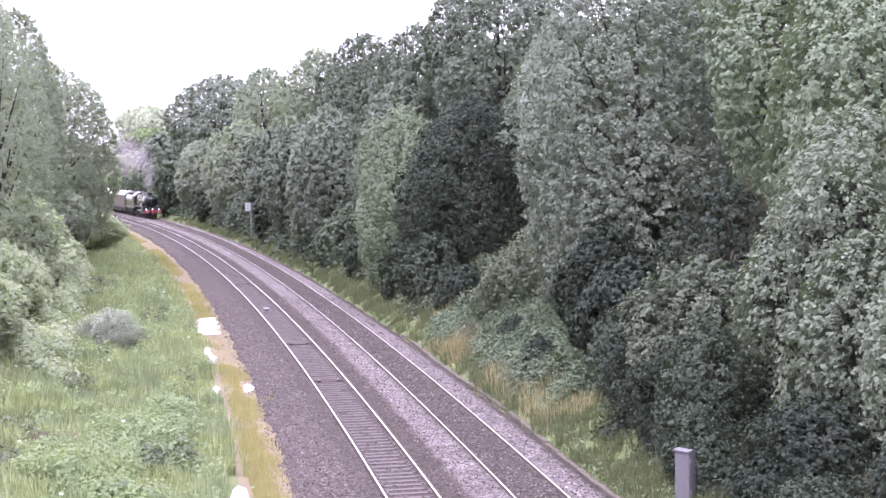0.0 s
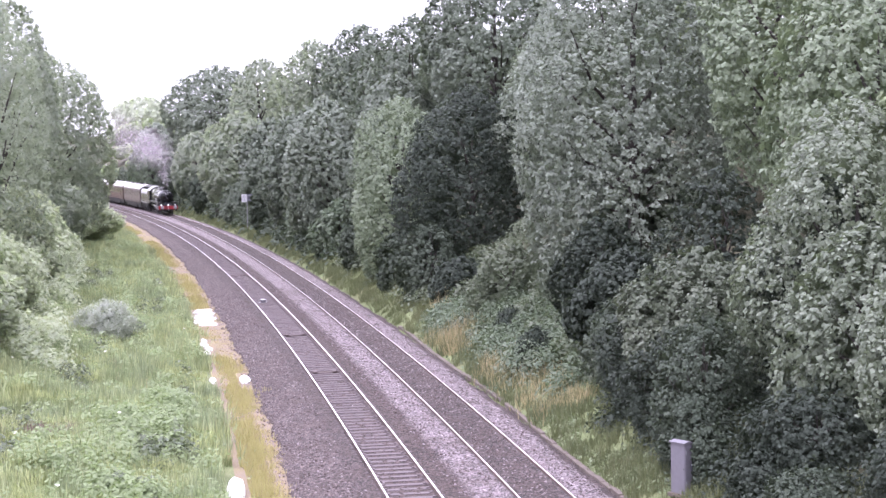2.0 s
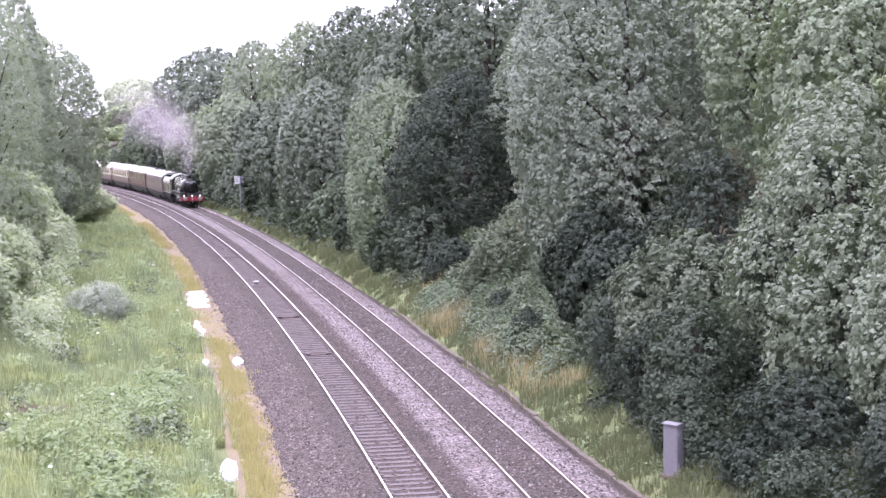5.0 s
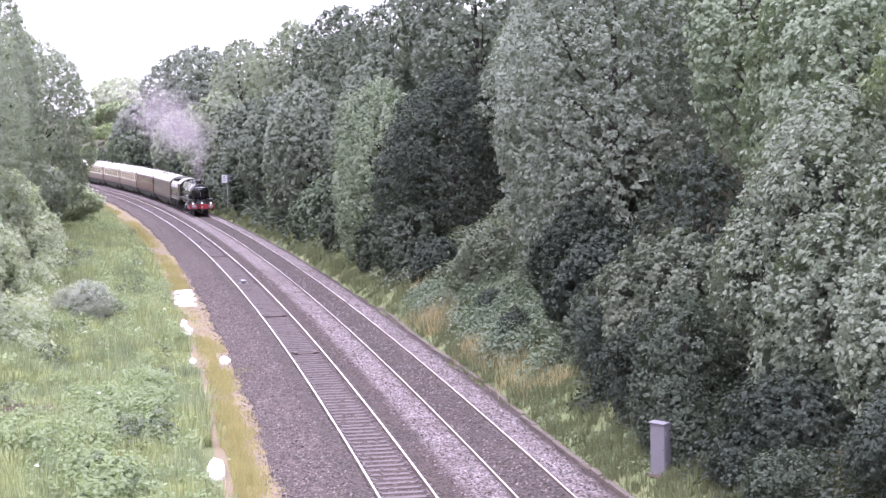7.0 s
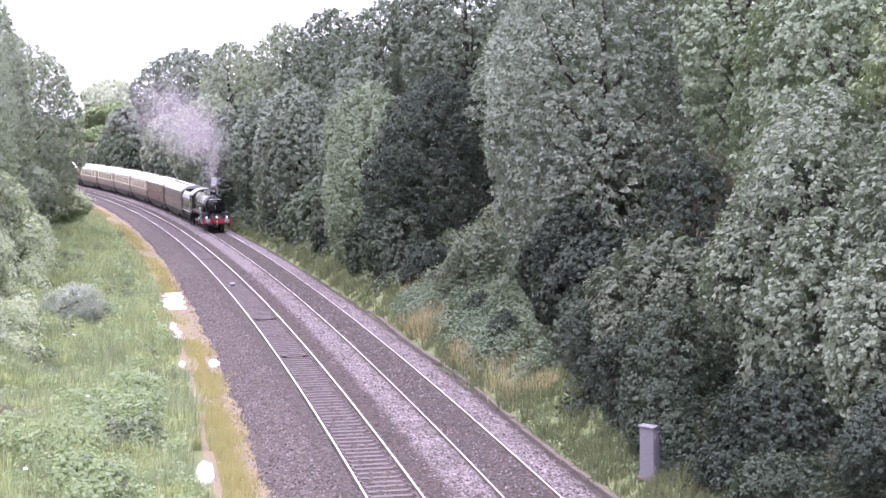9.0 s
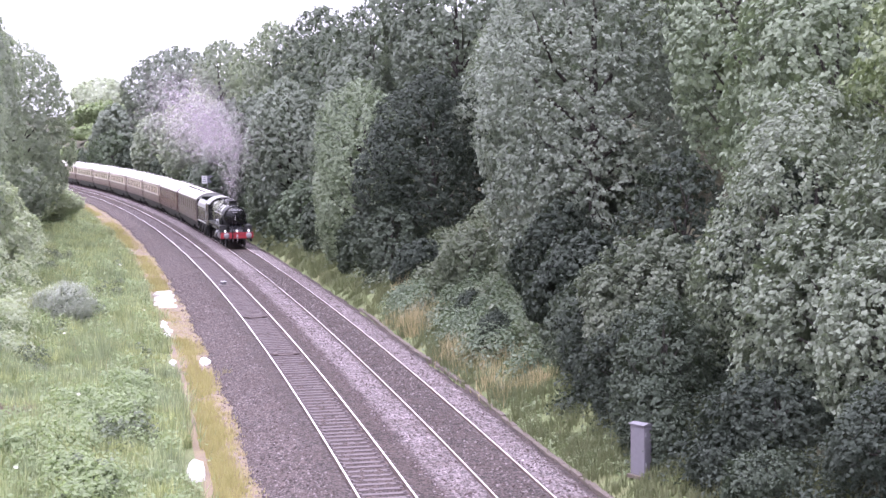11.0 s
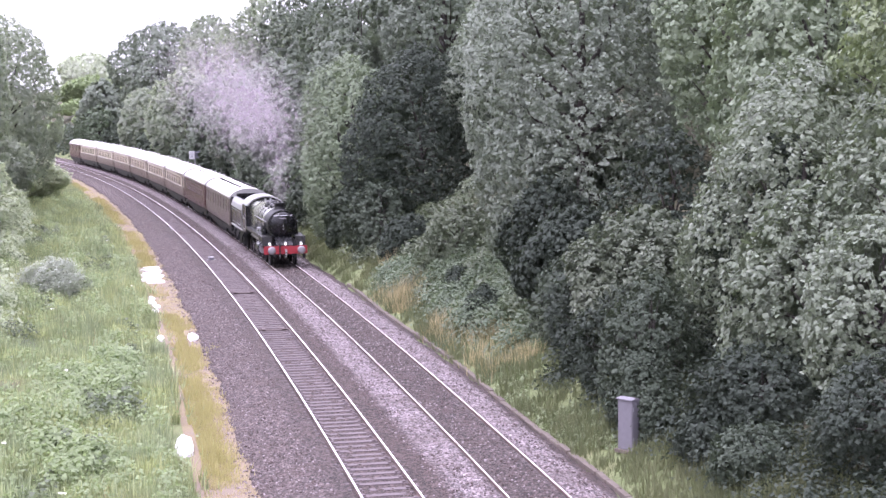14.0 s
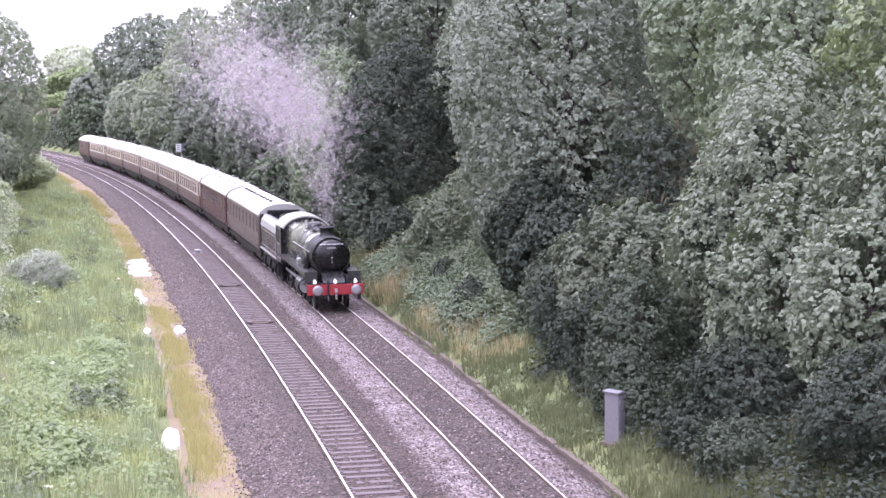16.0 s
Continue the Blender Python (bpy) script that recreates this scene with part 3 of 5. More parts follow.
    # LEAF_FAR, and LEAF_SILVER past s = 250, put distance haze into the leaves.
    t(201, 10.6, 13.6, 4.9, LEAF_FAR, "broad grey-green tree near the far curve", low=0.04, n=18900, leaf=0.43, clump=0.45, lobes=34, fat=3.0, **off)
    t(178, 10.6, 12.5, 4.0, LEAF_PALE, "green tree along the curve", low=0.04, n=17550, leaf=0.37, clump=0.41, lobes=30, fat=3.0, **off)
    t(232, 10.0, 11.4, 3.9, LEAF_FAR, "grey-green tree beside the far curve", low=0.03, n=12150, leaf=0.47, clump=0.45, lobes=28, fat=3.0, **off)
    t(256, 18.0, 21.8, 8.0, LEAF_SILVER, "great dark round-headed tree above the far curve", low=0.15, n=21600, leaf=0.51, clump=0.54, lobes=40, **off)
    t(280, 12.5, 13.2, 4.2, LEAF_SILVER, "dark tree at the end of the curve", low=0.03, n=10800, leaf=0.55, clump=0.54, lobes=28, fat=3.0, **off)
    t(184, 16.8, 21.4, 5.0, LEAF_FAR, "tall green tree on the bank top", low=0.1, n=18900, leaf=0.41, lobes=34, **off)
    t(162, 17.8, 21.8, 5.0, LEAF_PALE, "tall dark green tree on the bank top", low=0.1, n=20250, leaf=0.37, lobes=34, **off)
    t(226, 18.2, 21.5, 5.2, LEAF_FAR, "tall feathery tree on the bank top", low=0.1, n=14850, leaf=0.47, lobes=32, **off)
    t(141, 18.4, 21.0, 4.8, LEAF_PALE, "tall ash on the bank top", low=0.1, n=20250, leaf=0.34, lobes=34, **off)
    deep = t(60, 29.0, 21.0, 5.0, LEAF_PALE, "tall woodland tree deep in the wood", low=0.05, n=9500, leaf=0.62, clump=0.42, lobes=30, **off)
    rd = random.Random(5)
    for i in range(11):
        again(deep, 100 + 14 * i + rd.uniform(-4, 4), rd.uniform(25, 31), rd.uniform(0.85, 1.08), rd.uniform(0, 360))
    for i in range(3):
        again(deep, 36 + 12 * i + rd.uniform(-2, 2), rd.uniform(24, 28), rd.uniform(0.8, 1.0), rd.uniform(0, 360))
    for i in range(11):
        again(deep, 68 + 19 * i + rd.uniform(-3, 3), rd.uniform(15, 17), rd.uniform(0.42, 0.5), rd.uniform(0, 360), "young tree filling the row on the bank")


def make_left_wood():
    t = lambda s, u, top, r, mat, label, **k: tree(s, u, top - float(land(s, u)), r, mat, label, **k)
    off = dict(plain=True)
    # LEAF_FAR and LEAF_HAZE hold the haze over these trees as leaf colour.
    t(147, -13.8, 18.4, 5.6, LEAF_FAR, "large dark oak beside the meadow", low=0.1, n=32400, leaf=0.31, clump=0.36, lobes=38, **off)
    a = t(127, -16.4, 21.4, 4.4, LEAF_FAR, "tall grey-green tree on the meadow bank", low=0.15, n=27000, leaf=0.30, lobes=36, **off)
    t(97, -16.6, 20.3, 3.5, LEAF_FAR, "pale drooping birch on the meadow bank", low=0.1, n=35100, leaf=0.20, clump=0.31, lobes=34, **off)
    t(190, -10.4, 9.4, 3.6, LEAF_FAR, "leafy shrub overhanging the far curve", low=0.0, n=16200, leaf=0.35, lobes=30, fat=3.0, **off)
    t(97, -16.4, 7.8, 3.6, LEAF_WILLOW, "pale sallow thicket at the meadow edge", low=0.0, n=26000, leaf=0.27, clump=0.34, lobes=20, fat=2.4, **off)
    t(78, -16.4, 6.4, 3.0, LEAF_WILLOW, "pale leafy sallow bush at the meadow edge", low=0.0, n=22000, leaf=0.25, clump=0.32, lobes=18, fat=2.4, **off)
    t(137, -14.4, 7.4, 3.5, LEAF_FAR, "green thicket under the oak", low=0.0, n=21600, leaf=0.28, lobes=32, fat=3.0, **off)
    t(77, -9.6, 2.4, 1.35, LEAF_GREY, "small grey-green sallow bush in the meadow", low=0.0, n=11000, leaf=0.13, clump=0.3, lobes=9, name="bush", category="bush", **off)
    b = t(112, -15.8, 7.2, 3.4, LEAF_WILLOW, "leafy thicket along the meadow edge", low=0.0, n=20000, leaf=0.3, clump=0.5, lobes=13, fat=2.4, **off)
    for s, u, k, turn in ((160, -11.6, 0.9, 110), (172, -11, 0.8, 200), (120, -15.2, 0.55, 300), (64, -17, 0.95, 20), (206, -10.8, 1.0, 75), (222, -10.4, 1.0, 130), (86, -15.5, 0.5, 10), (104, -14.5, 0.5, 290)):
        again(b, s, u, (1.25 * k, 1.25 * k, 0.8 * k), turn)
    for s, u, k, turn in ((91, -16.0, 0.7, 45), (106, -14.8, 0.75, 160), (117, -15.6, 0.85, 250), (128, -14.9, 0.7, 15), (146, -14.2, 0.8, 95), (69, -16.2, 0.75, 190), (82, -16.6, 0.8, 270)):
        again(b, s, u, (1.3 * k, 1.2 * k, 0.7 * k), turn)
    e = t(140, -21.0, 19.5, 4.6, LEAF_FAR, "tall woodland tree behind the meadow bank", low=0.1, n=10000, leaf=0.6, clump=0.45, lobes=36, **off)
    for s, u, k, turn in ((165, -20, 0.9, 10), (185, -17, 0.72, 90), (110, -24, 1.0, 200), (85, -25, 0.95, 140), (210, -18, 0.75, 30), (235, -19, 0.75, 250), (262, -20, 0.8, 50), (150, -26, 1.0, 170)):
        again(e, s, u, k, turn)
    t(411, 47.5, 21.5, 8.0, LEAF_HAZE, "distant tree paled with haze beyond the curve", low=0.15, n=9000, leaf=0.8, clump=0.7, lobes=34, **off)
    d = t(341, 25.0, 14.6, 6.5, LEAF_NETTLE, "bright green distant tree beyond the curve", low=0.03, n=8000, leaf=0.8, clump=0.7, lobes=34, **off)
    again(d, 345, 24.0, 0.7, 100)
    again(d, 372, 9.0, 1.1, 200)
    again(d, 300, 15.0, 0.6, 10)
    again(d, 316, 11.5, 0.55, 50)
    again(d, 326, 19.0, 0.65, 90)
    again(d, 330, -14.0, 1.0, 20)
    again(d, 400, -12.0, 1.3, 60)


make_right_wood()
make_left_wood()


# ================= undergrowth, meadow and verge =================
def patchy(s, u):
    """A smooth uneven field between 0 and 1."""
    return 0.5 + 0.28 * np.sin(0.43 * s + 0.9 * u) * np.cos(0.31 * u - 0.17 * s + 1) + 0.22 * np.sin(0.13 * s - 1.3 * u + 2)


def blades(name, label, mat, n, s_of, u_of, tall, wide, seed, lean=0.35, tuft=0.25, keep=None, kind_word="grass", each=14):
    """Tufts of blades that spread outward from their middles."""
    rng = np.random.default_rng(seed)
    m = max(1, n // each)
    ts, tu = s_of(rng, m), u_of(rng, m)
    k = rng.integers(0, m, n)
    ds, du = rng.normal(0, tuft, n), rng.normal(0, tuft, n)
    s, u = ts[k] + ds, tu[k] + du
    f = patchy(s, u)
    if keep is not None:
        ok = keep(s, u, f, rng)
        s, u, f, k, ds, du = s[ok], u[ok], f[ok], k[ok], ds[ok], du[ok]
    n = len(s)
    x, y = on(s, u)
    z = land(s, u) - 0.03
    off = np.hypot(ds, du) / tuft
    h = rng.uniform(*tall, n) * (0.5 + 0.9 * f) * rng.uniform(0.6, 1.4, m)[k] * np.clip(1.15 - 0.22 * off, 0.4, 1.2)
    a = bearing(s)
    tilt = np.abs(rng.normal(0.12, lean, n)) * h / (off + 0.35) / tuft * 0.7
    tx, ty = du * np.cos(a) + ds * np.sin(a), ds * np.cos(a) - du * np.sin(a)
    tx, ty = tx * tilt + rng.normal(0, 0.12, n) * h, ty * tilt + rng.normal(0, 0.12, n) * h
    w = rng.uniform(0.6, 1.4, n) * wide
    fa = rng.uniform(0, 6.283, n)
    root = np.stack([x, y, z], -1)
    side = np.stack([np.cos(fa) * w, np.sin(fa) * w, 0 * w], -1)
    tip = root + np.stack([tx, ty, h], -1)
    v = np.stack([root - side * 0.5, root + side * 0.5, tip], 1)
    me = fast_mesh(name, v.reshape(-1, 3), np.arange(3 * n).reshape(n, 3), mat)
    return tagged(new(name, me), label, kind_word, kind="stuff")


def weeds(name, label, mat, n, s_of, u_of, top, leaf, seed, keep=None, clump=0.22, each=40):
    """Broad-leaved growth in domed mounds: leaves heaped over hidden stems."""
    rng = np.random.default_rng(seed)
    m = max(1, n // each)
    ts, tu, th = s_of(rng, m), u_of(rng, m), rng.uniform(*top, m)
    k = rng.integers(0, m, n)
    ds, du = rng.normal(0, clump, n), rng.normal(0, clump, n)
    s, u = ts[k] + ds, tu[k] + du
    dome = np.clip(1 - (ds * ds + du * du) / (2.3 * clump) ** 2, 0.12, 1)
    hh = th[k] * dome * rng.random(n) ** 0.35
    way = np.stack([du, ds, np.full(n, 1.2 * clump)], -1) / clump
    if keep is not None:
        ok = keep(s, u, patchy(s, u), rng)
        s, u, hh, way = s[ok], u[ok], hh[ok], way[ok]
    x, y = on(s, u)
    p = np.stack([x, y, land(s, u) + hh], -1)
    way = way / np.linalg.norm(way, axis=1)[:, None] + np.array([0, 0, 0.35])
    me = leaves(p, way, leaf, rng, mat, name, 0.7, True)
    return tagged(new(name, me), label, "weeds", kind="stuff")


near = lambda a, b, q=1.8: (lambda rng, n: a + (b - a) * rng.random(n) ** q)
flat = lambda a, b: (lambda rng, n: rng.uniform(a, b, n))


SLABS = ((92.0, -4.05, 0.7, 4.4, 9), (77.7, -4.58, 0.24, 3.3, 4), (65.5, -4.78, 0.15, 1.5, 1), (65.4, -3.4, 0.24, 2.3, 1), (42.6, -4.84, 0.31, 3.4, 1))


def bare(s, u):
    """True away from the concrete slabs and their trodden approach."""
    ok = ~((np.abs(u + 4.64 + 0.06 * np.sin(0.7 * s)) < 0.15 * patchy(s, 3 * u)) & (s < 88))
    for a, b, w, l, _n in SLABS:
        ok &= ~((np.abs(u - b) < w + 0.08) & (s > a - l - 0.5) & (s < a + l + 0.1))
    return ok


def make_meadow():
    blades("meadow_grass", "long pale green meadow grass beside the track", GRASS, 300000, near(24, 245), lambda r, n: -4.75 - 10 * r.random(n) ** 0.9,
           (0.3, 0.75), 0.05, 11, tuft=0.26, each=34, keep=lambda s, u, f, r: bare(s, u) & (np.hypot(s - 49, (u + 10.75) * 1.3) > 1.6 * r.uniform(0.6, 1.2, len(s))))
    blades("dead_stems", "brown dead stems in a trampled hollow of the meadow", DEADSTEM, 2600, lambda r, n: r.normal(49, 1.0, n), lambda r, n: r.normal(-10.75, 0.8, n), (0.12, 0.4), 0.03, 18, lean=0.8)
    blades("dry_grass_stems", "straw-coloured seeding grass among the meadow", STRAW, 9000, near(24, 230), flat(-14, -4.6), (0.4, 0.75), 0.02, 12,
           keep=lambda s, u, f, r: (f > 0.6) & bare(s, u))
    blades("verge_grass", "short yellow-green grass on the dry verge", YELLOWGREEN, 66000, near(26, 200, 1.5), lambda r, n: r.normal(-4.02, 0.3, n), (0.12, 0.3), 0.03, 13, tuft=0.12,
           keep=lambda s, u, f, r: (f + r.normal(0, 0.12, len(f)) > 0.45) & (u > -4.9) & bare(s, u))
    blades("verge_straw", "short parched straw on the dry verge", STRAW, 30000, near(26, 225, 1.3), lambda r, n: left_edge(120.0) - 0.1 - 1.5 * r.random(n), (0.06, 0.2), 0.03, 14, tuft=0.1,
           keep=lambda s, u, f, r: (u < left_edge(s) + 0.3 * r.random(len(s))) & bare(s, u))
    weeds("meadow_weeds", "broad-leaved pale nettles and docks in the meadow", LEAF_NETTLE, 90000, near(26, 170, 1.5), flat(-14.5, -5.0), (0.4, 1.0), 0.115, 15, clump=0.42, each=110,
          keep=lambda s, u, f, r: (f + r.normal(0, 0.1, len(f)) > 0.4) & bare(s, u))
    for i, (a, b, w, n) in enumerate(((51.0, -7.9, 1.5, 9000), (44.5, -9.3, 1.6, 9000), (56.5, -6.7, 1.0, 5000), (38.5, -8.0, 1.2, 5000))):
        weeds("nettle_bed", "bed of bright broad-leaved nettles in the meadow", LEAF_NETTLE, n, lambda r, m: r.normal(a, 1.3 * w, m), lambda r, m: r.normal(b, 0.55 * w, m), (0.5, 1.0), 0.125, 40 + i, clump=0.3, each=110)
    weeds("tall_weeds", "tall pale leafy weeds below the meadow thicket", LEAF_WILLOW, 42000, near(62, 180, 1.2), lambda r, n: -11.6 - 4.6 * r.random(n), (0.9, 2.4), 0.17, 19, clump=0.55, each=240)
    weeds("dark_weeds", "patches of darker broad-leaved weeds in the meadow", LEAF_BRAMBLE, 24000, near(28, 120, 1.4), flat(-13.5, -6), (0.5, 1.0), 0.13, 16, clump=0.3, each=110,
          keep=lambda s, u, f, r: f + r.normal(0, 0.05, len(f)) < 0.34)
    rng = np.random.default_rng(17)
    n = 16
    s, u = 28 + 80 * rng.random(n) ** 1.5, rng.uniform(-13, -5, n)
    s, u = np.repeat(s, 9) + rng.normal(0, 0.05, 9 * n), np.repeat(u, 9) + rng.normal(0, 0.05, 9 * n)
    x, y = on(s, u)
    p = np.stack([x, y, land(s, u) + np.repeat(rng.uniform(0.55, 0.95, n), 9)], -1)
    me = leaves(p, np.tile(np.array([0.0, -0.3, 0.9]), (9 * n, 1)), 0.07, rng, FLOWER, "white_wildflowers", 1.0)
    tagged(new("white_wildflowers", me), "scattered small white flower heads in the meadow", "flowers", kind="stuff")


def make_bank_growth():
    blades("bank_grass", "rough olive grass on the foot of the bank", BANKGRASS, 80000, near(24, 235, 1.6), lambda r, n: 6.3 + 3.4 * r.random(n) ** 1.3, (0.25, 0.6), 0.04, 21, tuft=0.18, each=24)
    blades("bank_straw", "straw-coloured dead grass on the bank", STRAW, 12000, flat(46, 90), lambda r, n: 6.5 + 1.9 * r.random(n), (0.4, 0.85), 0.03, 22, tuft=0.2,
           keep=lambda s, u, f, r: ((np.abs(s - 56) < 6) & (r.random(len(s)) < 0.6)) | (np.abs(s - 73) < 2.2) | (f > 0.78))
    weeds("bank_brambles", "sprawling brambles over the bank", LEAF_BRAMBLE, 70000, near(50, 150, 1.4), lambda r, n: 7.6 + 7.0 * r.random(n), (0.6, 1.5), 0.16, 23,
          keep=lambda s, u, f, r: (f > 0.3) | (u > 8.6), clump=0.5, each=220)
    weeds("pale_brambles", "mounded pale green brambles spilling down the bank", LEAF_ASH, 56000, flat(53, 79), lambda r, n: 7.2 + 4.2 * r.random(n), (0.6, 1.5), 0.11, 27, clump=0.5, each=380)
    # The shade below the near trees is put into this leaf colour.
    weeds("shady_undergrowth", "tangled undergrowth below the near trees, darkened as shade", LEAF_DARK, 60000, flat(19, 47), lambda r, n: 7.6 + 8.5 * r.random(n), (0.3, 1.2), 0.12, 26, clump=0.3)
    weeds("far_undergrowth", "dense undergrowth below the far trees", LEAF_OAK, 45000, flat(120, 390), lambda r, n: 7.0 + 7 * r.random(n), (0.5, 2.2), 0.34, 24, clump=0.5)
    weeds("kerb_moss", "bright green low weeds at the foot of the bank", LEAF_LIME, 9000, flat(36, 52), lambda r, n: 6.3 + 1.6 * r.random(n), (0.06, 0.25), 0.09, 25,
          keep=lambda s, u, f, r: f > 0.35)
    bush = lambda s, u, h, r, mat, label, n, leaf: tree(s, u, h, r, mat, label, low=-0.15, n=n, leaf=leaf, clump=0.2, lobes=22, fat=3.0, name="bush", category="bush", plain=True)
    # LEAF_DARK and LEAF_OAK on these low bushes paint the shade under the trees.
    for row in ((34.5, 11.8, 5.2, 2.1, LEAF_MAPLE, "pale broad-leaved maple bush over the bank", 17000, 0.2),
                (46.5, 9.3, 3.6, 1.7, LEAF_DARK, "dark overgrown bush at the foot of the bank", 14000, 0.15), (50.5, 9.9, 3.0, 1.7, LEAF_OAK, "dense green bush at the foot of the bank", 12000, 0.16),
                (36.3, 7.95, 1.55, 0.5, LEAF_OAK, "leafy shoots beside the lineside cabinet", 6000, 0.12), (38.2, 8.2, 2.3, 0.95, LEAF_OAK, "leafy shrub crowding the lineside cabinet", 9000, 0.13), (39.4, 8.9, 3.9, 1.5, LEAF_OAK, "leafy hawthorn hanging over the lineside cabinet", 13000, 0.14), (42.5, 8.9, 3.0, 1.5, LEAF_DARK, "bush beside the lineside cabinet, darkened as shade", 10000, 0.14),
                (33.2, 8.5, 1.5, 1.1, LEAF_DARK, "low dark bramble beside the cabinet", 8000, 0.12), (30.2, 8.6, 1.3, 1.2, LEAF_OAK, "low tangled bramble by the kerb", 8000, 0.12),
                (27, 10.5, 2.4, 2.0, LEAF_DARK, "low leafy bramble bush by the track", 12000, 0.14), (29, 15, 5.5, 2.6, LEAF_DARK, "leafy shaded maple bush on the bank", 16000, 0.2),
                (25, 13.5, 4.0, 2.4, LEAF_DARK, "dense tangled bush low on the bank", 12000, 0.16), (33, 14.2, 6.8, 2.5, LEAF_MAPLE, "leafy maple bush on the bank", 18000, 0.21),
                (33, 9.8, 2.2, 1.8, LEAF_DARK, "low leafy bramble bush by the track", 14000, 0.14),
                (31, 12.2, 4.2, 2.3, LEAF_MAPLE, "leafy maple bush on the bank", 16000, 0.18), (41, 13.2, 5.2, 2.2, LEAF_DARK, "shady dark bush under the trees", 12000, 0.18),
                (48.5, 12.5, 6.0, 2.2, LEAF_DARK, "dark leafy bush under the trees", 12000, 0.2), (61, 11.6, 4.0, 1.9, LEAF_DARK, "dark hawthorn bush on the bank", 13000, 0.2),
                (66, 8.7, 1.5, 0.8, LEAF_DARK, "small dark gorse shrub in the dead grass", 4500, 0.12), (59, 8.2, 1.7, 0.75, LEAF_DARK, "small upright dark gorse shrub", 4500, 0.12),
                (72, 10.0, 3.2, 1.9, LEAF_BRAMBLE, "mounded bramble bush on the bank", 12000, 0.19), (82, 9.6, 2.4, 1.6, LEAF_DARK, "mounded bramble at the wood edge, darkened as shade", 9000, 0.2),
                (88, 9.0, 4.2, 2.0, LEAF_OAK, "dark bush at the wood edge", 10000, 0.23), (96, 9.0, 3.6, 1.9, LEAF_OAK, "dark bush below the trees", 9000, 0.25),
                (112, 9.2, 4.0, 2.1, LEAF_OAK, "dark green bush below the trees", 9000, 0.28), (125, 9.0, 4.4, 2.2, LEAF_ASH, "green bush below the trees", 9000, 0.3),
                (143, 8.8, 4.2, 2.1, LEAF_ASH, "green bush near the lineside sign", 8000, 0.32), (166, 9.0, 5.2, 2.5, LEAF_OAK, "leafy bush along the curve", 8000, 0.36),
                (188, 8.8, 4.6, 2.4, LEAF_PALE, "grey-green bush along the curve", 7000, 0.4), (214, 9.0, 6.0, 2.8, LEAF_OAK, "dark bush along the far curve", 7000, 0.45),
                (246, 9.2, 7.0, 3.2, LEAF_OAK, "dark bush at the far curve", 7000, 0.5), (268, 9.4, 7.5, 3.4, LEAF_ASH, "green bush at the far curve", 7000, 0.5)):
        bush(*row)


make_meadow()
make_bank_growth()
make_stones()


# ================= lineside things =================
def standing(name, s, u, turn=0.0, dz=0.0):
    e = new(name)
    x, y, z = spot(s, u, dz)
    e.matrix_basis = pose(x, y, z, 0, 0, turn - math.degrees(float(bearing(s))))
    return e


def make_kerb():
    k = new("kerb")
    tagged(k, "weathered concrete kerb edging the cess", "kerb", kind="structure")
    me = bpy.data.meshes.new("kerb_stone")
    bm = boxes((-0.09, 0.09, -0.452, 0.452, -0.32, 0.0), bevel=0.02)
    bm.to_mesh(me)
    bm.free()
    me.materials.append(KERB)
    rd = random.Random(8)
    for i in range(58):
        s = 30 + 0.915 * i
        u = 6.12 + 0.1 * math.sin(s * 0.25) + rd.uniform(-0.02, 0.02)
        x, y, z = spot(s, u)
        sub("kerb_stone", me, k, pose(x, y, -0.33 + rd.uniform(-0.03, 0.02), rd.uniform(-1, 1), rd.uniform(-3, 3), -math.degrees(float(bearing(s))) + rd.uniform(-1.5, 1.5)))


def make_cabinet():
    c = standing("lineside_cabinet", 36.4, 7.18, 30, -0.06)
    part("plinth", boxes((-0.22, 0.22, -0.34, 0.34, 0.0, 0.1), bevel=0.01), KERB, c, "concrete plinth")
    part("body", boxes((-0.15, 0.15, -0.26, 0.26, 0.1, 1.5), bevel=0.012), CABINET, c)
    bm = prism(bmesh.new(), ((-0.19, 1.5), (0.19, 1.5), (0.19, 1.53), (0.0, 1.57), (-0.19, 1.53)), -0.29, 0.29)
    part("roof", bm, CABINET, c)
    d = part("door", boxes((-0.13, 0.13, -0.276, -0.262, 0.16, 1.44), bevel=0.005), CABINET, c)
    part("handle", boxes((0.08, 0.11, -0.305, -0.276, 0.75, 0.92), bevel=0.004), SIGNDARK, d, "dark door handle")
    for z in (0.35, 1.2):
        part("hinge", boxes((-0.12, -0.09, -0.29, -0.276, z, z + 0.12)), POST, d)
    tagged(c, "tall grey metal lineside cabinet on the bank", "cabinet")


def make_sign():
    g = standing("lineside_sign", 174, 7.25, 0, -0.05)
    bm = rod(bmesh.new(), (0, 0, 0), (0, 0, 3.95), 0.06)
    part("post", bm, POST, g)
    p = part("panel", boxes((-0.6, -0.05, -0.1, -0.07, 3.1, 3.95), bevel=0.01), SIGNWHITE, g, "white rectangular sign panel")
    for z in (3.3, 3.52, 3.72):
        part("bar", boxes((-0.5, -0.2, -0.104, -0.1, z, z + 0.07)), SIGNDARK, p)
    part("rear_board", boxes((-0.02, 0.68, -0.02, 0.02, 3.15, 3.95), bevel=0.01), SIGNDARK, g, "dark sign board")
    for z in (3.3, 3.8):
        part("bracket", boxes((-0.5, 0.45, -0.07, -0.02, z - 0.03, z + 0.03)), POST, g)
    tagged(g, "white and dark lineside sign on a grey post", "sign")


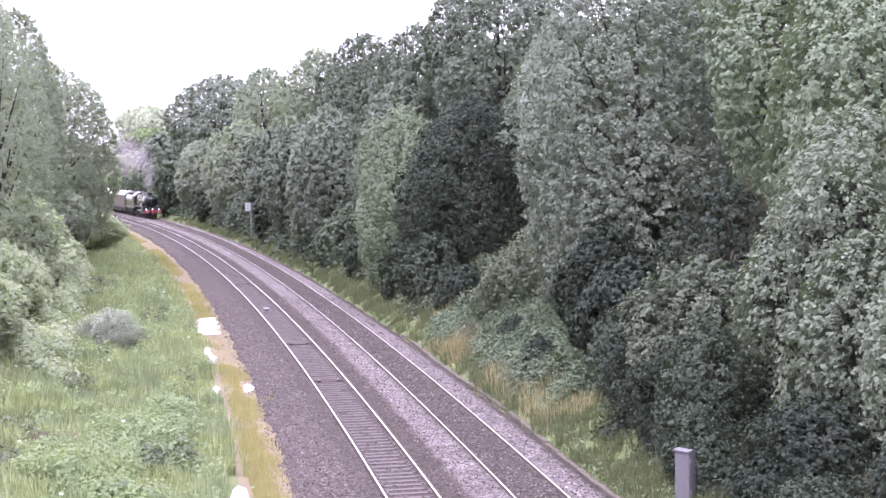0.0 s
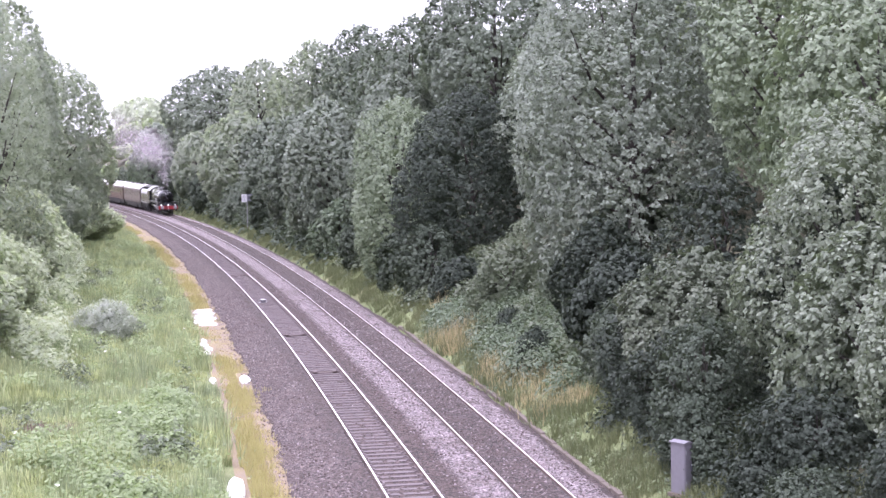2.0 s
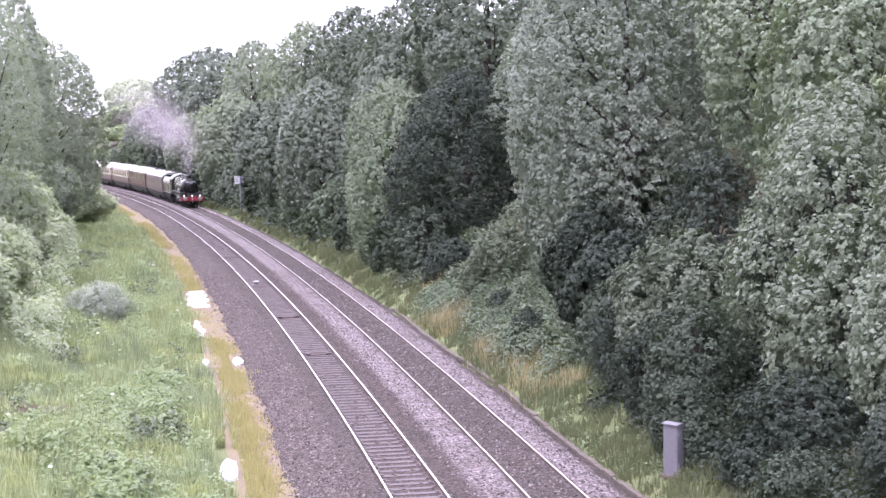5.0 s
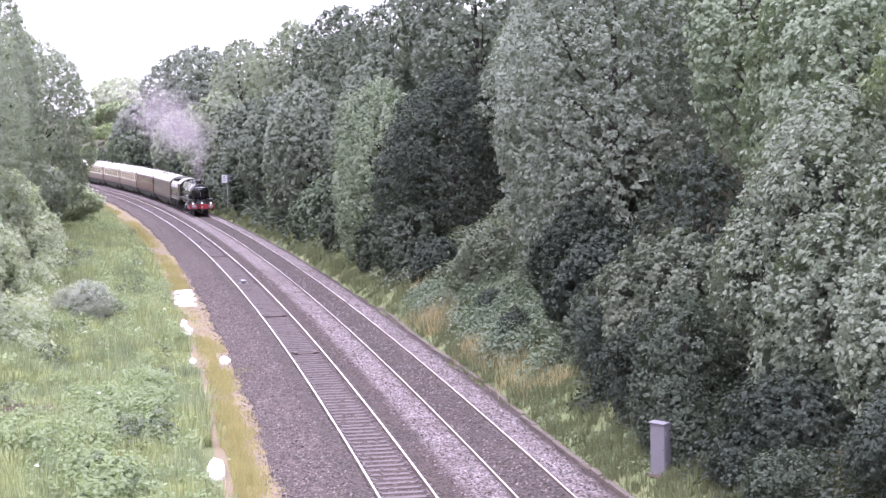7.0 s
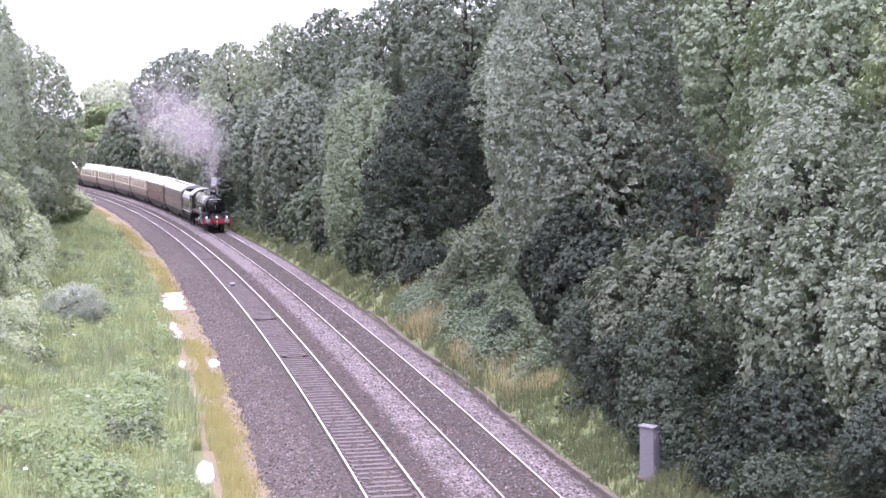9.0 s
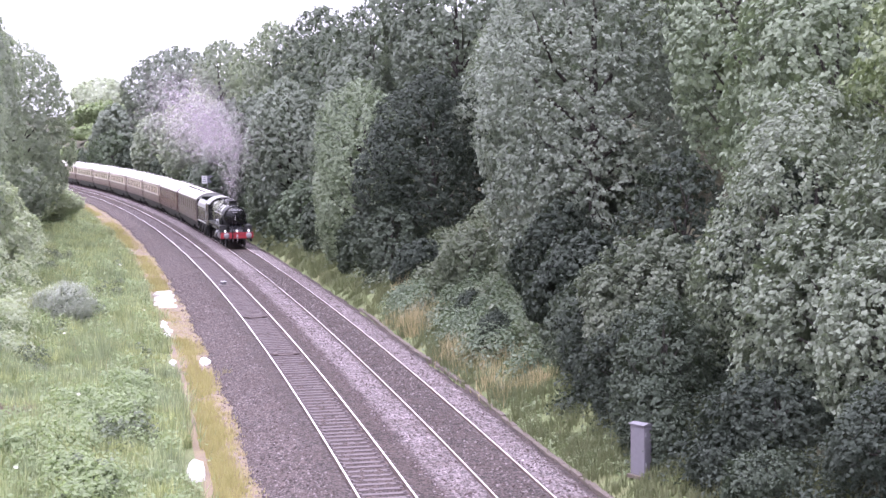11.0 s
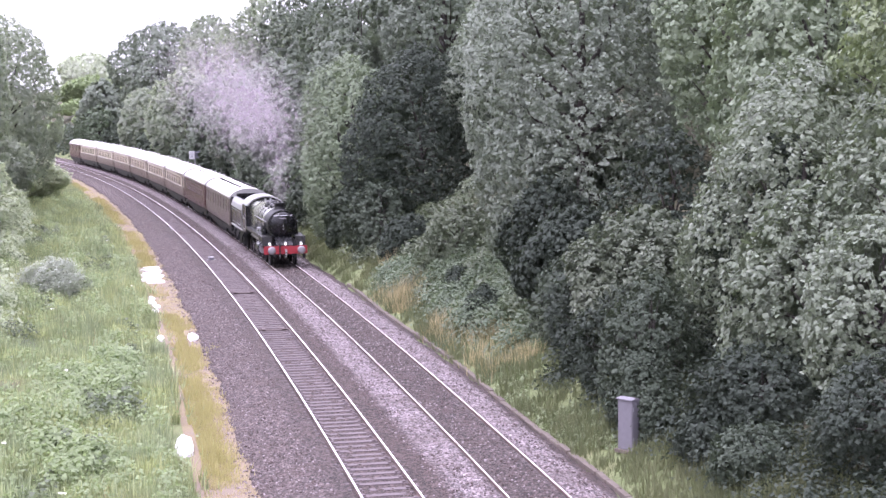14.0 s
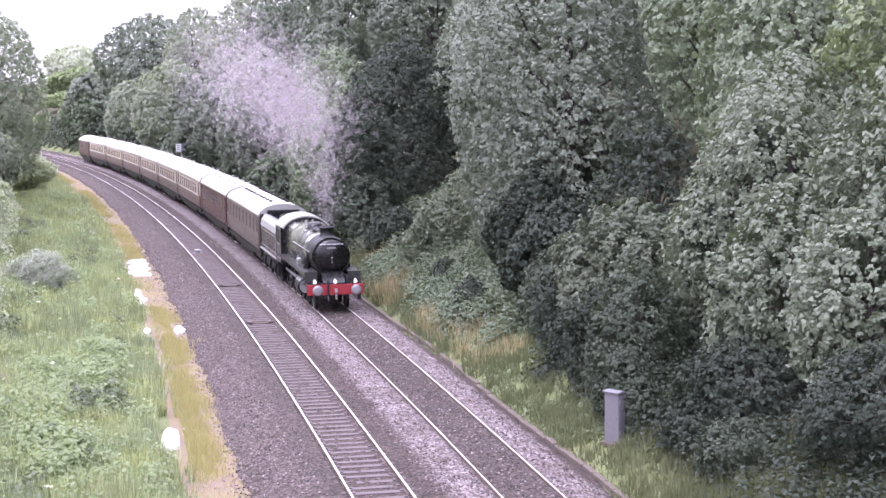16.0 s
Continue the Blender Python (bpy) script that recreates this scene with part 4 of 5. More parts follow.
def make_fence():
    f = standing("wooden_post_fence", 198, 7.4)
    for i in range(5):
        part("post", boxes((-0.05, 0.05, -3 + 1.5 * i - 0.05, -3 + 1.5 * i + 0.05, 0, 1.2), bevel=0.01), BARK, f)
    for z in (0.6, 1.05):
        part("rail", boxes((-0.03, 0.03, -3, 3, z, z + 0.08), bevel=0.008), BARK, f)
    tagged(f, "short weathered post and rail fence by the track", "fence")


def make_slabs():
    rd = random.Random(21)
    for s, u, w, l, n in SLABS:
        e = standing("concrete_slab", s, u, rd.uniform(-1.5, 1.5))
        for i in range(n):
            bm = bmesh.new()
            cx, cy = (rd.uniform(-0.5, 0.5) * w, -l + 2 * l * (i + 0.5) / n) if n > 1 else (0, 0)
            a, b = (w * rd.uniform(0.6, 0.95), l / n * rd.uniform(0.95, 1.15)) if n > 1 else (w, l / 2)
            k = 8
            ring = [(cx + a * math.cos(6.283 * j / k) * rd.uniform(0.75, 1.2), cy + b * math.sin(6.283 * j / k) * rd.uniform(0.75, 1.2)) for j in range(k)]
            lo = [bm.verts.new((x, y, -0.08)) for x, y in ring]
            hi = [bm.verts.new((x * 0.97, y * 0.98, 0.08 + rd.uniform(-0.015, 0.025))) for x, y in ring]
            for j in range(k):
                bm.faces.new((lo[j], lo[(j + 1) % k], hi[(j + 1) % k], hi[j]))
            bm.faces.new(hi)
            bm.faces.new(lo[::-1])
            part("slab_piece", bm, SLAB, e)
        tagged(e, "broken chalky white concrete slab lying on the verge" if n > 1 else "loose chalky white concrete block on the verge", "concrete slab", "slabs on the verge")


def make_track_fittings():
    x, y = on(96.5, -0.12)
    b = new("track_box")
    b.matrix_basis = pose(float(x), float(y), -0.17, 0, 0, -math.degrees(float(bearing(96.5))) + 14)
    part("body", boxes((-0.13, 0.13, -0.17, 0.17, 0.0, 0.2), bevel=0.02), CABINET, b)
    part("lid", boxes((-0.15, 0.15, -0.19, 0.19, 0.2, 0.23), bevel=0.012), SIGNWHITE, b)
    part("foot", boxes((-0.3, 0.3, -0.1, 0.1, 0.0, 0.05)), POST, b)
    tagged(b, "small white signalling box between the rails", "signal box")
    for s in (78.2, 64.2, 117.0):
        x, y = on(s, 0.0)
        e = new("sleeper_plate")
        e.matrix_basis = pose(float(x), float(y), -0.115, 0, 0, -math.degrees(float(bearing(s))))
        part("plate", boxes((-0.5, 0.5, -0.12, 0.12, 0.0, 0.04), bevel=0.012), CAST, e)
        for d in (-0.42, 0.42):
            part("clamp", boxes((d - 0.08, d + 0.08, -0.2, 0.2, 0.05, 0.1), bevel=0.012), CAST, e)
        part("cable", rod(bmesh.new(), (-0.68, 0.1, 0.03), (0.68, 0.16, 0.03), 0.025, n=8), CAST, e)
        tagged(e, "dark flat metal plate fixed across a sleeper", "track plate", "plates between the rails")


make_kerb()
make_cabinet()
make_sign()
make_fence()
make_slabs()
make_track_fittings()


# ================= the train =================
BLACK = paint("black_loco_paint", (0.003, 0.003, 0.004), 0.22, 0.2)
SOOT = paint("sooty_black", (0.005, 0.005, 0.006), 0.5, 0.2)
GLOSS = Mat("polished_black_paint", 0.2, 0.85, 1.0)
GLOSS.b.inputs["IOR"].default_value = 2.1
GLOSS = GLOSS.color((0.42, 0.43, 0.37)).bump(GLOSS.noise(5.0), 0.03, 0.01).m
OLIVE = paint("dark_green_black_paint", (0.009, 0.0095, 0.0095), 0.2, 0.25)
RED = paint("buffer_beam_red", (0.28, 0.022, 0.03), 0.45, 0.25)
BUFFER = paint("pale_buffer_steel", (0.26, 0.24, 0.26), 0.45, 0.25, 0.3)
STEEL = paint("bright_rod_steel", (0.55, 0.55, 0.57), 0.3, 0.3, 0.9)
MAROON = paint("maroon_coach_paint", (0.07, 0.028, 0.029), 0.3, 0.3)
UMBER = paint("brown_coach_paint", (0.125, 0.088, 0.078), 0.35, 0.35)
CREAM = paint("cream_coach_paint", (0.42, 0.355, 0.295), 0.35, 0.3)
BRAKE = paint("dull_brown_van_paint", (0.115, 0.09, 0.082), 0.35, 0.35)
ROOF = paint("pale_grey_roof", (0.6, 0.565, 0.53), 0.55, 0.3)
COAL = Mat("coal", 0.45).color((0.015, 0.015, 0.016)).m
GLASS = Mat("dark_window_glass", 0.1, 0.0, 0.35).color((0.012, 0.012, 0.014)).m
LAMPGLOW = Mat("lit_headlamp", 0.3).color((0.9, 0.9, 0.85)).glow((1.0, 0.96, 0.88), 1.8).m
FOOTPLATE = paint("worn_footplate", (0.03, 0.03, 0.031), 0.3, 0.3)
CABROOF = paint("weathered_cab_roof", (0.3, 0.3, 0.29), 0.4, 0.3)
WHITE = paint("white_lining_paint", (0.75, 0.74, 0.7), 0.5, 0.15)


def wheel(bm, x, y, z, r, width=0.13, spokes=0):
    """A railway wheel on an axle along x."""
    side = 1 if x > 0 else -1
    w = width / 2
    if not spokes:
        lathe(bm, [(-w, r * 0.3), (-w, r * 0.8), (-w * 0.4, r * 0.84), (-w, r * 0.88), (-w, r), (w, r), (w, r * 0.88), (w * 0.4, r * 0.84), (w, r * 0.3), (w * 1.4, r * 0.18)],
              (x, y, z), "X", 24)
        return bm
    n = 36
    for i in range(n):
        a, b = 2 * math.pi * i / n, 2 * math.pi * (i + 1) / n
        ring = []
        for t in (a, b):
            for rr in (r * 0.87, r):
                for d in (-w, w):
                    ring.append(bm.verts.new((x + d, y + rr * math.cos(t), z + rr * math.sin(t))))
        for f in ((0, 1, 5, 4), (2, 6, 7, 3), (0, 4, 6, 2), (1, 3, 7, 5)):
            bm.faces.new([ring[j] for j in f])
    for i in range(spokes):
        t = 2 * math.pi * i / spokes
        rod(bm, (x, y + 0.15 * r * math.cos(t), z + 0.15 * r * math.sin(t)), (x, y + 0.9 * r * math.cos(t), z + 0.9 * r * math.sin(t)), 0.045, 0.032, 6, False)
    rod(bm, (x - w, y, z), (x + w * 1.3, y, z), r * 0.2, n=14)
    box(bm, x - w * 0.7, x + w * 0.7, y - 0.45 * r, y + 0.45 * r, z - 0.86 * r, z - 0.6 * r)
    rod(bm, (x, y + 0.33, z), (x + side * w * 2.2, y + 0.33, z), 0.08, n=10)
    return bm


def buffers(thing, y, way=1, z=1.06, mat=None):
    for x in (-0.87, 0.87):
        b = part("buffer", lathe(bmesh.new(), [(0, 0.16), (way * 0.05, 0.16), (way * 0.06, 0.11), (way * 0.32, 0.1), (way * 0.33, 0.07), (way * 0.44, 0.07)], (x, y, z), "Y", 16), SOOT, thing)
        part("buffer_head", lathe(bmesh.new(), [(way * 0.43, 0.1), (way * 0.45, 0.23), (way * 0.475, 0.235), (way * 0.5, 0.15), (way * 0.505, 0.02)], (x, y, z), "Y", 20), mat or SOOT, b, "round buffer head", True)


DRIVERS = (0.62, -1.72, -4.06)


def make_loco():
    F = 5.8
    L = new("steam_locomotive")
    part("buffer_beam", boxes((-1.28, 1.28, F - 0.06, F, 0.8, 1.27), bevel=0.008), RED, L, "bright red buffer beam")
    buffers(L, F, 1, 1.06, BUFFER)
    bm = boxes((-0.05, 0.05, F, F + 0.22, 1.0, 1.1), (-0.06, 0.06, F + 0.16, F + 0.24, 0.93, 1.04))
    for i in range(3):
        box(bm, -0.045, 0.045, F + 0.16, F + 0.2, 0.62 + 0.11 * i, 0.7 + 0.11 * i)
    part("coupling", bm, STEEL, L, "steel hook and screw coupling")
    bm = rod(bmesh.new(), (0.35, F + 0.06, 0.75), (0.35, F + 0.06, 1.45), 0.045)
    rod(bm, (0.35, F + 0.06, 0.75), (0.35, F + 0.2, 0.55), 0.045)
    part("brake_pipe", bm, SOOT, L)
    part("front_platform", boxes((-1.25, 1.25, F - 1.0, F - 0.06, 1.23, 1.28)), BLACK, L)
    # frames and raised running plates
    part("frame", boxes((-0.62, -0.56, F - 11.4, F - 0.06, 0.6, 1.62), (0.56, 0.62, F - 11.4, F - 0.06, 0.6, 1.3), (-0.6, 0.6, F - 11.0, F - 0.8, 0.75, 1.2)), SOOT, L)
    for sd in (-1, 1):
        a, b = sorted((sd * 0.7, sd * 1.28))
        bm = boxes((a, b, F - 9.3, F - 0.8, 1.7, 1.76), (a, b, F - 0.86, F - 0.8, 1.26, 1.72))
        c, d = sorted((sd * 1.24, sd * 1.28))
        box(bm, c, d, F - 9.3, F - 0.9, 1.58, 1.7)
        part("running_plate", bm, FOOTPLATE, L, "worn grey raised running plate")
        for yy in DRIVERS:
            bm = bmesh.new()
            e, f2 = sorted((sd * 0.66, sd * 0.98))
            arc_pts = [(yy + 1.12 * math.cos(t), 1.03 + 1.12 * math.sin(t)) for t in np.linspace(0.6, math.pi - 0.6, 12)]
            vs = [[bm.verts.new((q, y, z)) for y, z in arc_pts] for q in (e, f2)]
            for i in range(11):
                bm.faces.new((vs[0][i], vs[0][i + 1], vs[1][i + 1], vs[1][i]))
            for v in vs:
                bm.faces.new(v)
            bmesh.ops.recalc_face_normals(bm, faces=bm.faces)
            part("splasher", bm, BLACK, L)
        cyl = part("cylinder", lathe(bmesh.new(), [(F - 3.3, 0.2), (F - 3.25, 0.38), (F - 2.05, 0.38), (F - 2.0, 0.2)], (sd * 1.05, 0, 0.98), "Y", 20), BLACK, L, smooth=False)
        part("valve_chest", rod(bmesh.new(), (sd * 1.02, F - 3.4, 1.42), (sd * 1.02, F - 1.8, 1.42), 0.17), BLACK, cyl)
        part("cylinder_cover", rod(bmesh.new(), (sd * 1.05, F - 2.0, 0.98), (sd * 1.05, F - 1.97, 0.98), 0.3, n=20), STEEL, cyl, "polished cylinder cover")
        part("slide_bar", boxes((sd * 1.05 - 0.04, sd * 1.05 + 0.04, F - 4.9, F - 3.3, 1.12, 1.18), (sd * 1.05 - 0.04, sd * 1.05 + 0.04, F - 4.9, F - 3.3, 0.8, 0.86)), STEEL, L)
        part("step", boxes((sd * 1.14 - 0.09, sd * 1.14 + 0.09, F - 0.75, F - 0.45, 0.5, 0.53), (sd * 1.14 - 0.09, sd * 1.14 + 0.09, F - 0.5, F - 0.47, 0.5, 1.25)), SOOT, L)
        # sloping plate beside the smokebox saddle
        for yy in (F - 1.5, F - 3.5):
            part("bogie_wheel", wheel(bmesh.new(), sd * 0.72, yy, 0.46, 0.46), SOOT, L)
        rail = rod(bmesh.new(), (sd * 0.98, F - 9.0, 2.6), (sd * 0.93, F - 1.6, 2.6), 0.022, n=8)
        for yy in (2.2, 4.0, 6.0, 8.0):
            rod(rail, (sd * 0.8, F - yy, 2.58), (sd * 0.96, F - yy, 2.6), 0.02, n=6)
        part("handrail", rail, STEEL, L, "thin steel boiler handrail")
        part("steam_pipe", rod(bmesh.new(), (sd * 0.78, F - 2.4, 2.45), (sd * 1.0, F - 2.5, 1.6), 0.16), BLACK, L)
        part("injector", boxes((sd * 1.08 - 0.1, sd * 1.08 + 0.1, F - 4.3, F - 3.9, 1.76, 2.1), bevel=0.04), STEEL, L, "bright lubricator box")
    bm = bmesh.new()
    v = [bm.verts.new(p) for p in ((-0.5, F - 0.35, 1.3), (0.5, F - 0.35, 1.3), (0.5, F - 1.35, 1.95), (-0.5, F - 1.35, 1.95), (-0.5, F - 1.35, 1.25), (0.5, F - 1.35, 1.25))]
    for f in ((0, 1, 2, 3), (0, 3, 4), (1, 5, 2), (3, 2, 5, 4), (0, 4, 5, 1)):
        bm.faces.new([v[i] for i in f])
    bmesh.ops.recalc_face_normals(bm, faces=bm.faces)
    part("front_slope", bm, BLACK, L)
    part("saddle", boxes((-0.6, 0.6, F - 3.0, F - 1.5, 1.3, 2.1), bevel=0.06), SOOT, L)
    # boiler
    Z = 2.42
    sb = part("smokebox", lathe(bmesh.new(), [(F - 1.15, 0.8), (F - 1.17, 0.87), (F - 1.3, 0.88), (F - 3.2, 0.88), (F - 3.25, 0.84)], (0, 0, Z), "Y", 40), SOOT, L, "matt black smokebox", True)
    part("smokebox_ring", lathe(bmesh.new(), [(F - 1.15, 0.8), (F - 1.12, 0.81), (F - 1.12, 0.87), (F - 1.17, 0.885)], (0, 0, Z), "Y", 40), OLIVE, sb)
    door = part("smokebox_door", lathe(bmesh.new(), [(F - 1.16, 0.77), (F - 1.08, 0.76), (F - 1.01, 0.6), (F - 0.96, 0.4), (F - 0.935, 0.15), (F - 0.93, 0.02)], (0, 0, Z), "Y", 40), BLACK, L, "domed black smokebox door", True)
    part("door_dart", boxes((-0.018, 0.018, F - 0.94, F - 0.88, Z - 0.3, Z + 0.08)), STEEL, door, "bright door handle")
    part("number_bar", boxes((-0.21, 0.21, F - 0.99, F - 0.945, Z + 0.36, Z + 0.42), bevel=0.006), BUFFER, door, "pale plate bar")
    part("door_strap", boxes((-0.72, 0.3, F - 1.03, F - 0.96, Z + 0.16, Z + 0.2), (-0.72, 0.3, F - 1.03, F - 0.96, Z - 0.25, Z - 0.21)), BLACK, door)
    part("door_rail", rod(bmesh.new(), (-0.55, F - 1.0, Z + 0.56), (0.55, F - 1.0, Z + 0.56), 0.018, n=8), STEEL, door)
    part("boiler", lathe(bmesh.new(), [(F - 3.25, 0.82), (F - 3.3, 0.83), (F - 7.2, 0.98), (F - 7.25, 0.9)], (0, 0, Z), "Y", 40), GLOSS, L, "glossy black tapered boiler", True)
    for yy, r in ((4.4, 0.873), (5.7, 0.923)):
        part("boiler_band", lathe(bmesh.new(), [(F - yy, r), (F - yy, r + 0.012), (F - yy - 0.07, r + 0.014), (F - yy - 0.07, r)], (0, 0, Z), "Y", 40), OLIVE, L)
    out = [(-0.9, 1.5), (-1.0, 2.0), (-1.02, 2.9), (-0.92, 3.2), (-0.65, 3.38), (0, 3.42), (0.65, 3.38), (0.92, 3.2), (1.02, 2.9), (1.0, 2.0), (0.9, 1.5)]
    part("firebox", prism(bmesh.new(), out, F - 9.3, F - 7.2), GLOSS, L, "square-shouldered black firebox")
    part("chimney", lathe(bmesh.new(), [(3.18, 0.42), (3.28, 0.34), (3.38, 0.31), (3.58, 0.31), (3.61, 0.36), (3.67, 0.36), (3.67, 0.28), (3.45, 0.26)], (0, F - 2.35, 0), "Z", 24), SOOT, L, "short black chimney", True)
    part("dome", lathe(bmesh.new(), [(3.22, 0.46), (3.36, 0.38), (3.5, 0.34), (3.58, 0.25), (3.61, 0.02)], (0, F - 6.1, 0), "Z", 24), BLACK, L, "low black dome", True)
    part("top_feed", lathe(bmesh.new(), [(3.2, 0.36), (3.33, 0.3), (3.43, 0.26), (3.47, 0.02)], (0, F - 4.75, 0), "Z", 20), BLACK, L, smooth=True)
    for d in (-0.16, 0.16):
        part("safety_valve", rod(bmesh.new(), (d, F - 8.0, 3.38), (d, F - 8.0, 3.56), 0.06), STEEL, L)
    # cab
    roof = [(1.28 * math.sin(t), 2.8 + 0.88 * math.cos(t)) for t in np.linspace(-1.25, 1.25, 13)]
    roof_in = [(1.22 * math.sin(t), 2.77 + 0.84 * math.cos(t)) for t in np.linspace(1.25, -1.25, 13)]
    part("cab_roof", prism(bmesh.new(), roof + roof_in, F - 11.9, F - 9.1), CABROOF, L, "pale weathered curved cab roof")
    part("cab_front", prism(bmesh.new(), [(-1.26, 1.5)] + [(0.97 * x, z - 0.03) for x, z in roof] + [(1.26, 1.5)], F - 9.36, F - 9.3), BLACK, L)
    for sd in (-1, 1):
        a, b = sorted((sd * 1.24, sd * 1.285))
        side = part("cab_side", boxes((a, b, F - 11.3, F - 9.3, 1.3, 2.3), (a, b, F - 9.62, F - 9.3, 2.3, 3.05), (a, b, F - 10.5, F - 10.38, 2.3, 3.05), (a, b, F - 11.3, F - 11.12, 2.3, 3.05),
                                      (a, b, F - 11.3, F - 9.3, 2.95, 3.08)), BLACK, L)
        part("cab_window", boxes((sd * 1.262 - 0.005, sd * 1.262 + 0.005, F - 11.12, F - 9.62, 2.3, 2.95)), GLASS, side)
        part("cab_lining", boxes((sd * 1.287 - 0.003, sd * 1.287 + 0.003, F - 11.15, F - 9.45, 1.5, 1.53), (sd * 1.287 - 0.003, sd * 1.287 + 0.003, F - 11.15, F - 9.45, 2.18, 2.21)), CABROOF, side)
        part("spectacle", rod(bmesh.new(), (sd * 0.95, F - 9.3, 3.08), (sd * 0.95, F - 9.27, 3.08), 0.15, n=16), GLASS, L)
        part("cab_step", boxes((sd * 1.15 - 0.1, sd * 1.15 + 0.1, F - 11.2, F - 10.8, 0.5, 0.54), (sd * 1.15 - 0.1, sd * 1.15 + 0.1, F - 11.02, F - 10.98, 0.5, 1.32)), SOOT, L)
    part("cab_floor", boxes((-1.24, 1.24, F - 11.6, F - 9.3, 1.25, 1.34)), SOOT, L)
    part("cab_backhead", boxes((-0.8, 0.8, F - 9.7, F - 9.36, 1.34, 3.0), bevel=0.08), SOOT, L)
    for x in (-0.92, 0.0, 0.92):
        lamp = part("headlamp", lathe(bmesh.new(), [(1.28, 0.07), (1.3, 0.085), (1.45, 0.085), (1.48, 0.05), (1.52, 0.035)], (x, F - 0.14, 0), "Z", 14), CABROOF, L, "pale painted oil headlamp")
        part("lens", lathe(bmesh.new(), [(F - 0.06, 0.062), (F - 0.03, 0.062), (F - 0.01, 0.04), (F - 0.005, 0.01)], (x, 0, 1.38), "Y", 16), LAMPGLOW, lamp, "lit lamp lens")
    axles = []
    for yy in DRIVERS:
        for sd in (-1, 1):
            w = part("driving_wheel", wheel(bmesh.new(), sd * 0.76, 0, 0, 1.03, 0.14, 16), BLACK, L, "large spoked driving wheel")
            w.matrix_basis = pose(0, yy, 1.03)
            axles.append((w, yy))
    rods = []
    for sd in (-1, 1):
        r = part("coupling_rod", boxes((sd * 0.93 - 0.03, sd * 0.93 + 0.03, DRIVERS[2], DRIVERS[0], -0.06, 0.06)), STEEL, L, "steel coupling rod")
        r.matrix_basis = pose(0, 0.33, 1.03)
        rods.append(r)
    tagged(L, "black steam locomotive with red buffer beam and lit lamps", "locomotive")
    return L, axles, rods


def make_tender():
    T = new("tender")
    h = 3.3
    out = [(-1.25, 1.35), (-1.27, 2.55), (-1.2, 2.85), (-1.0, 3.15), (-0.92, 3.2), (-0.85, 3.1), (-0.85, 2.6), (0.85, 2.6), (0.85, 3.1), (0.92, 3.2), (1.0, 3.15), (1.2, 2.85), (1.27, 2.55), (1.25, 1.35)]
    part("tank", prism(bmesh.new(), out, -h, h), OLIVE, T, "dark lined tender tank")
    part("bulkhead", boxes((-0.9, 0.9, -h + 0.02, -h + 0.3, 2.55, 3.35), bevel=0.03), OLIVE, T)
    part("bulkhead", boxes((-0.9, 0.9, h - 0.4, h - 0.1, 2.55, 3.1), bevel=0.03), OLIVE, T)
    rd = random.Random(2)
    bm = bmesh.new()
    for i in range(90):
        x, y = rd.uniform(-0.78, 0.78), rd.uniform(-2.2, 2.8)
        bmesh.ops.create_icosphere(bm, subdivisions=1, radius=rd.uniform(0.14, 0.26), matrix=Matrix.Translation((x, y, 2.66 + 0.32 * (1 - (x / 0.85) ** 2) + rd.uniform(-0.1, 0.08))))
    part("coal", bm, COAL, T, "heap of black coal")
    part("frame", boxes((-1.12, -1.04, -h, h, 0.55, 1.3), (1.04, 1.12, -h, h, 0.55, 1.3), (-1.2, 1.2, -h, h, 1.24, 1.36), (-1.0, 1.0, -h + 0.2, h - 0.2, 0.8, 1.24)), SOOT, T)
    for sd in (-1, 1):
        for y in (-2.2, 0, 2.2):
            part("wheel", wheel(bmesh.new(), sd * 0.8, y, 0.65, 0.65), SOOT, T)
            part("axlebox", boxes((sd * 1.16 - 0.07, sd * 1.16 + 0.07, y - 0.16, y + 0.16, 0.48, 0.82), bevel=0.02), SOOT, T)
            part("spring", boxes((sd * 1.16 - 0.05, sd * 1.16 + 0.05, y - 0.5, y + 0.5, 0.92, 1.0), (sd * 1.16 - 0.05, sd * 1.16 + 0.05, y - 0.35, y + 0.35, 0.84, 0.92)), SOOT, T)
        part("lining", boxes((sd * 1.272 - 0.004, sd * 1.272 + 0.004, -h + 0.2, h - 0.2, 1.55, 1.58), (sd * 1.272 - 0.004, sd * 1.272 + 0.004, -h + 0.2, h - 0.2, 2.4, 2.43)), CABROOF, T)
        part("footboard", boxes((sd * 1.26 - 0.06, sd * 1.26 + 0.06, -h, h, 1.28, 1.34)), CABROOF, T, "pale edged footplate")
        part("handrail", rod(bmesh.new(), (sd * 1.27, h - 0.08, 1.5), (sd * 1.27, h - 0.08, 2.7), 0.02, n=8), STEEL, T)
    # Pale strips over the dark tank slope paint its highlight from the sky.
    for sd in (-1, 1):
        bm = prism(bmesh.new(), [(sd * 1.285, 2.56), (sd * 1.215, 2.87), (sd * 1.01, 3.17), (sd * 0.99, 3.15), (sd * 1.19, 2.85), (sd * 1.265, 2.55)], -h + 0.05, h - 0.05)
        part("coping", bm, CABROOF, T, "sloping tank coping painted pale as a highlight")
    buffers(T, -h, -1)
    tagged(T, "black six-wheeled tender filled with coal", "tender")
    return T


CL = 16.45


def coach_roof(bm, length, w=1.38, eave=3.0, top=3.66):
    pts = [(w * math.sin(t), eave - 0.02 + (top - eave) * (math.cos(t) - math.cos(1.5)) / (1 - math.cos(1.5))) for t in np.linspace(-1.5, 1.5, 17)]
    return prism(bm, pts, -length / 2, length / 2)


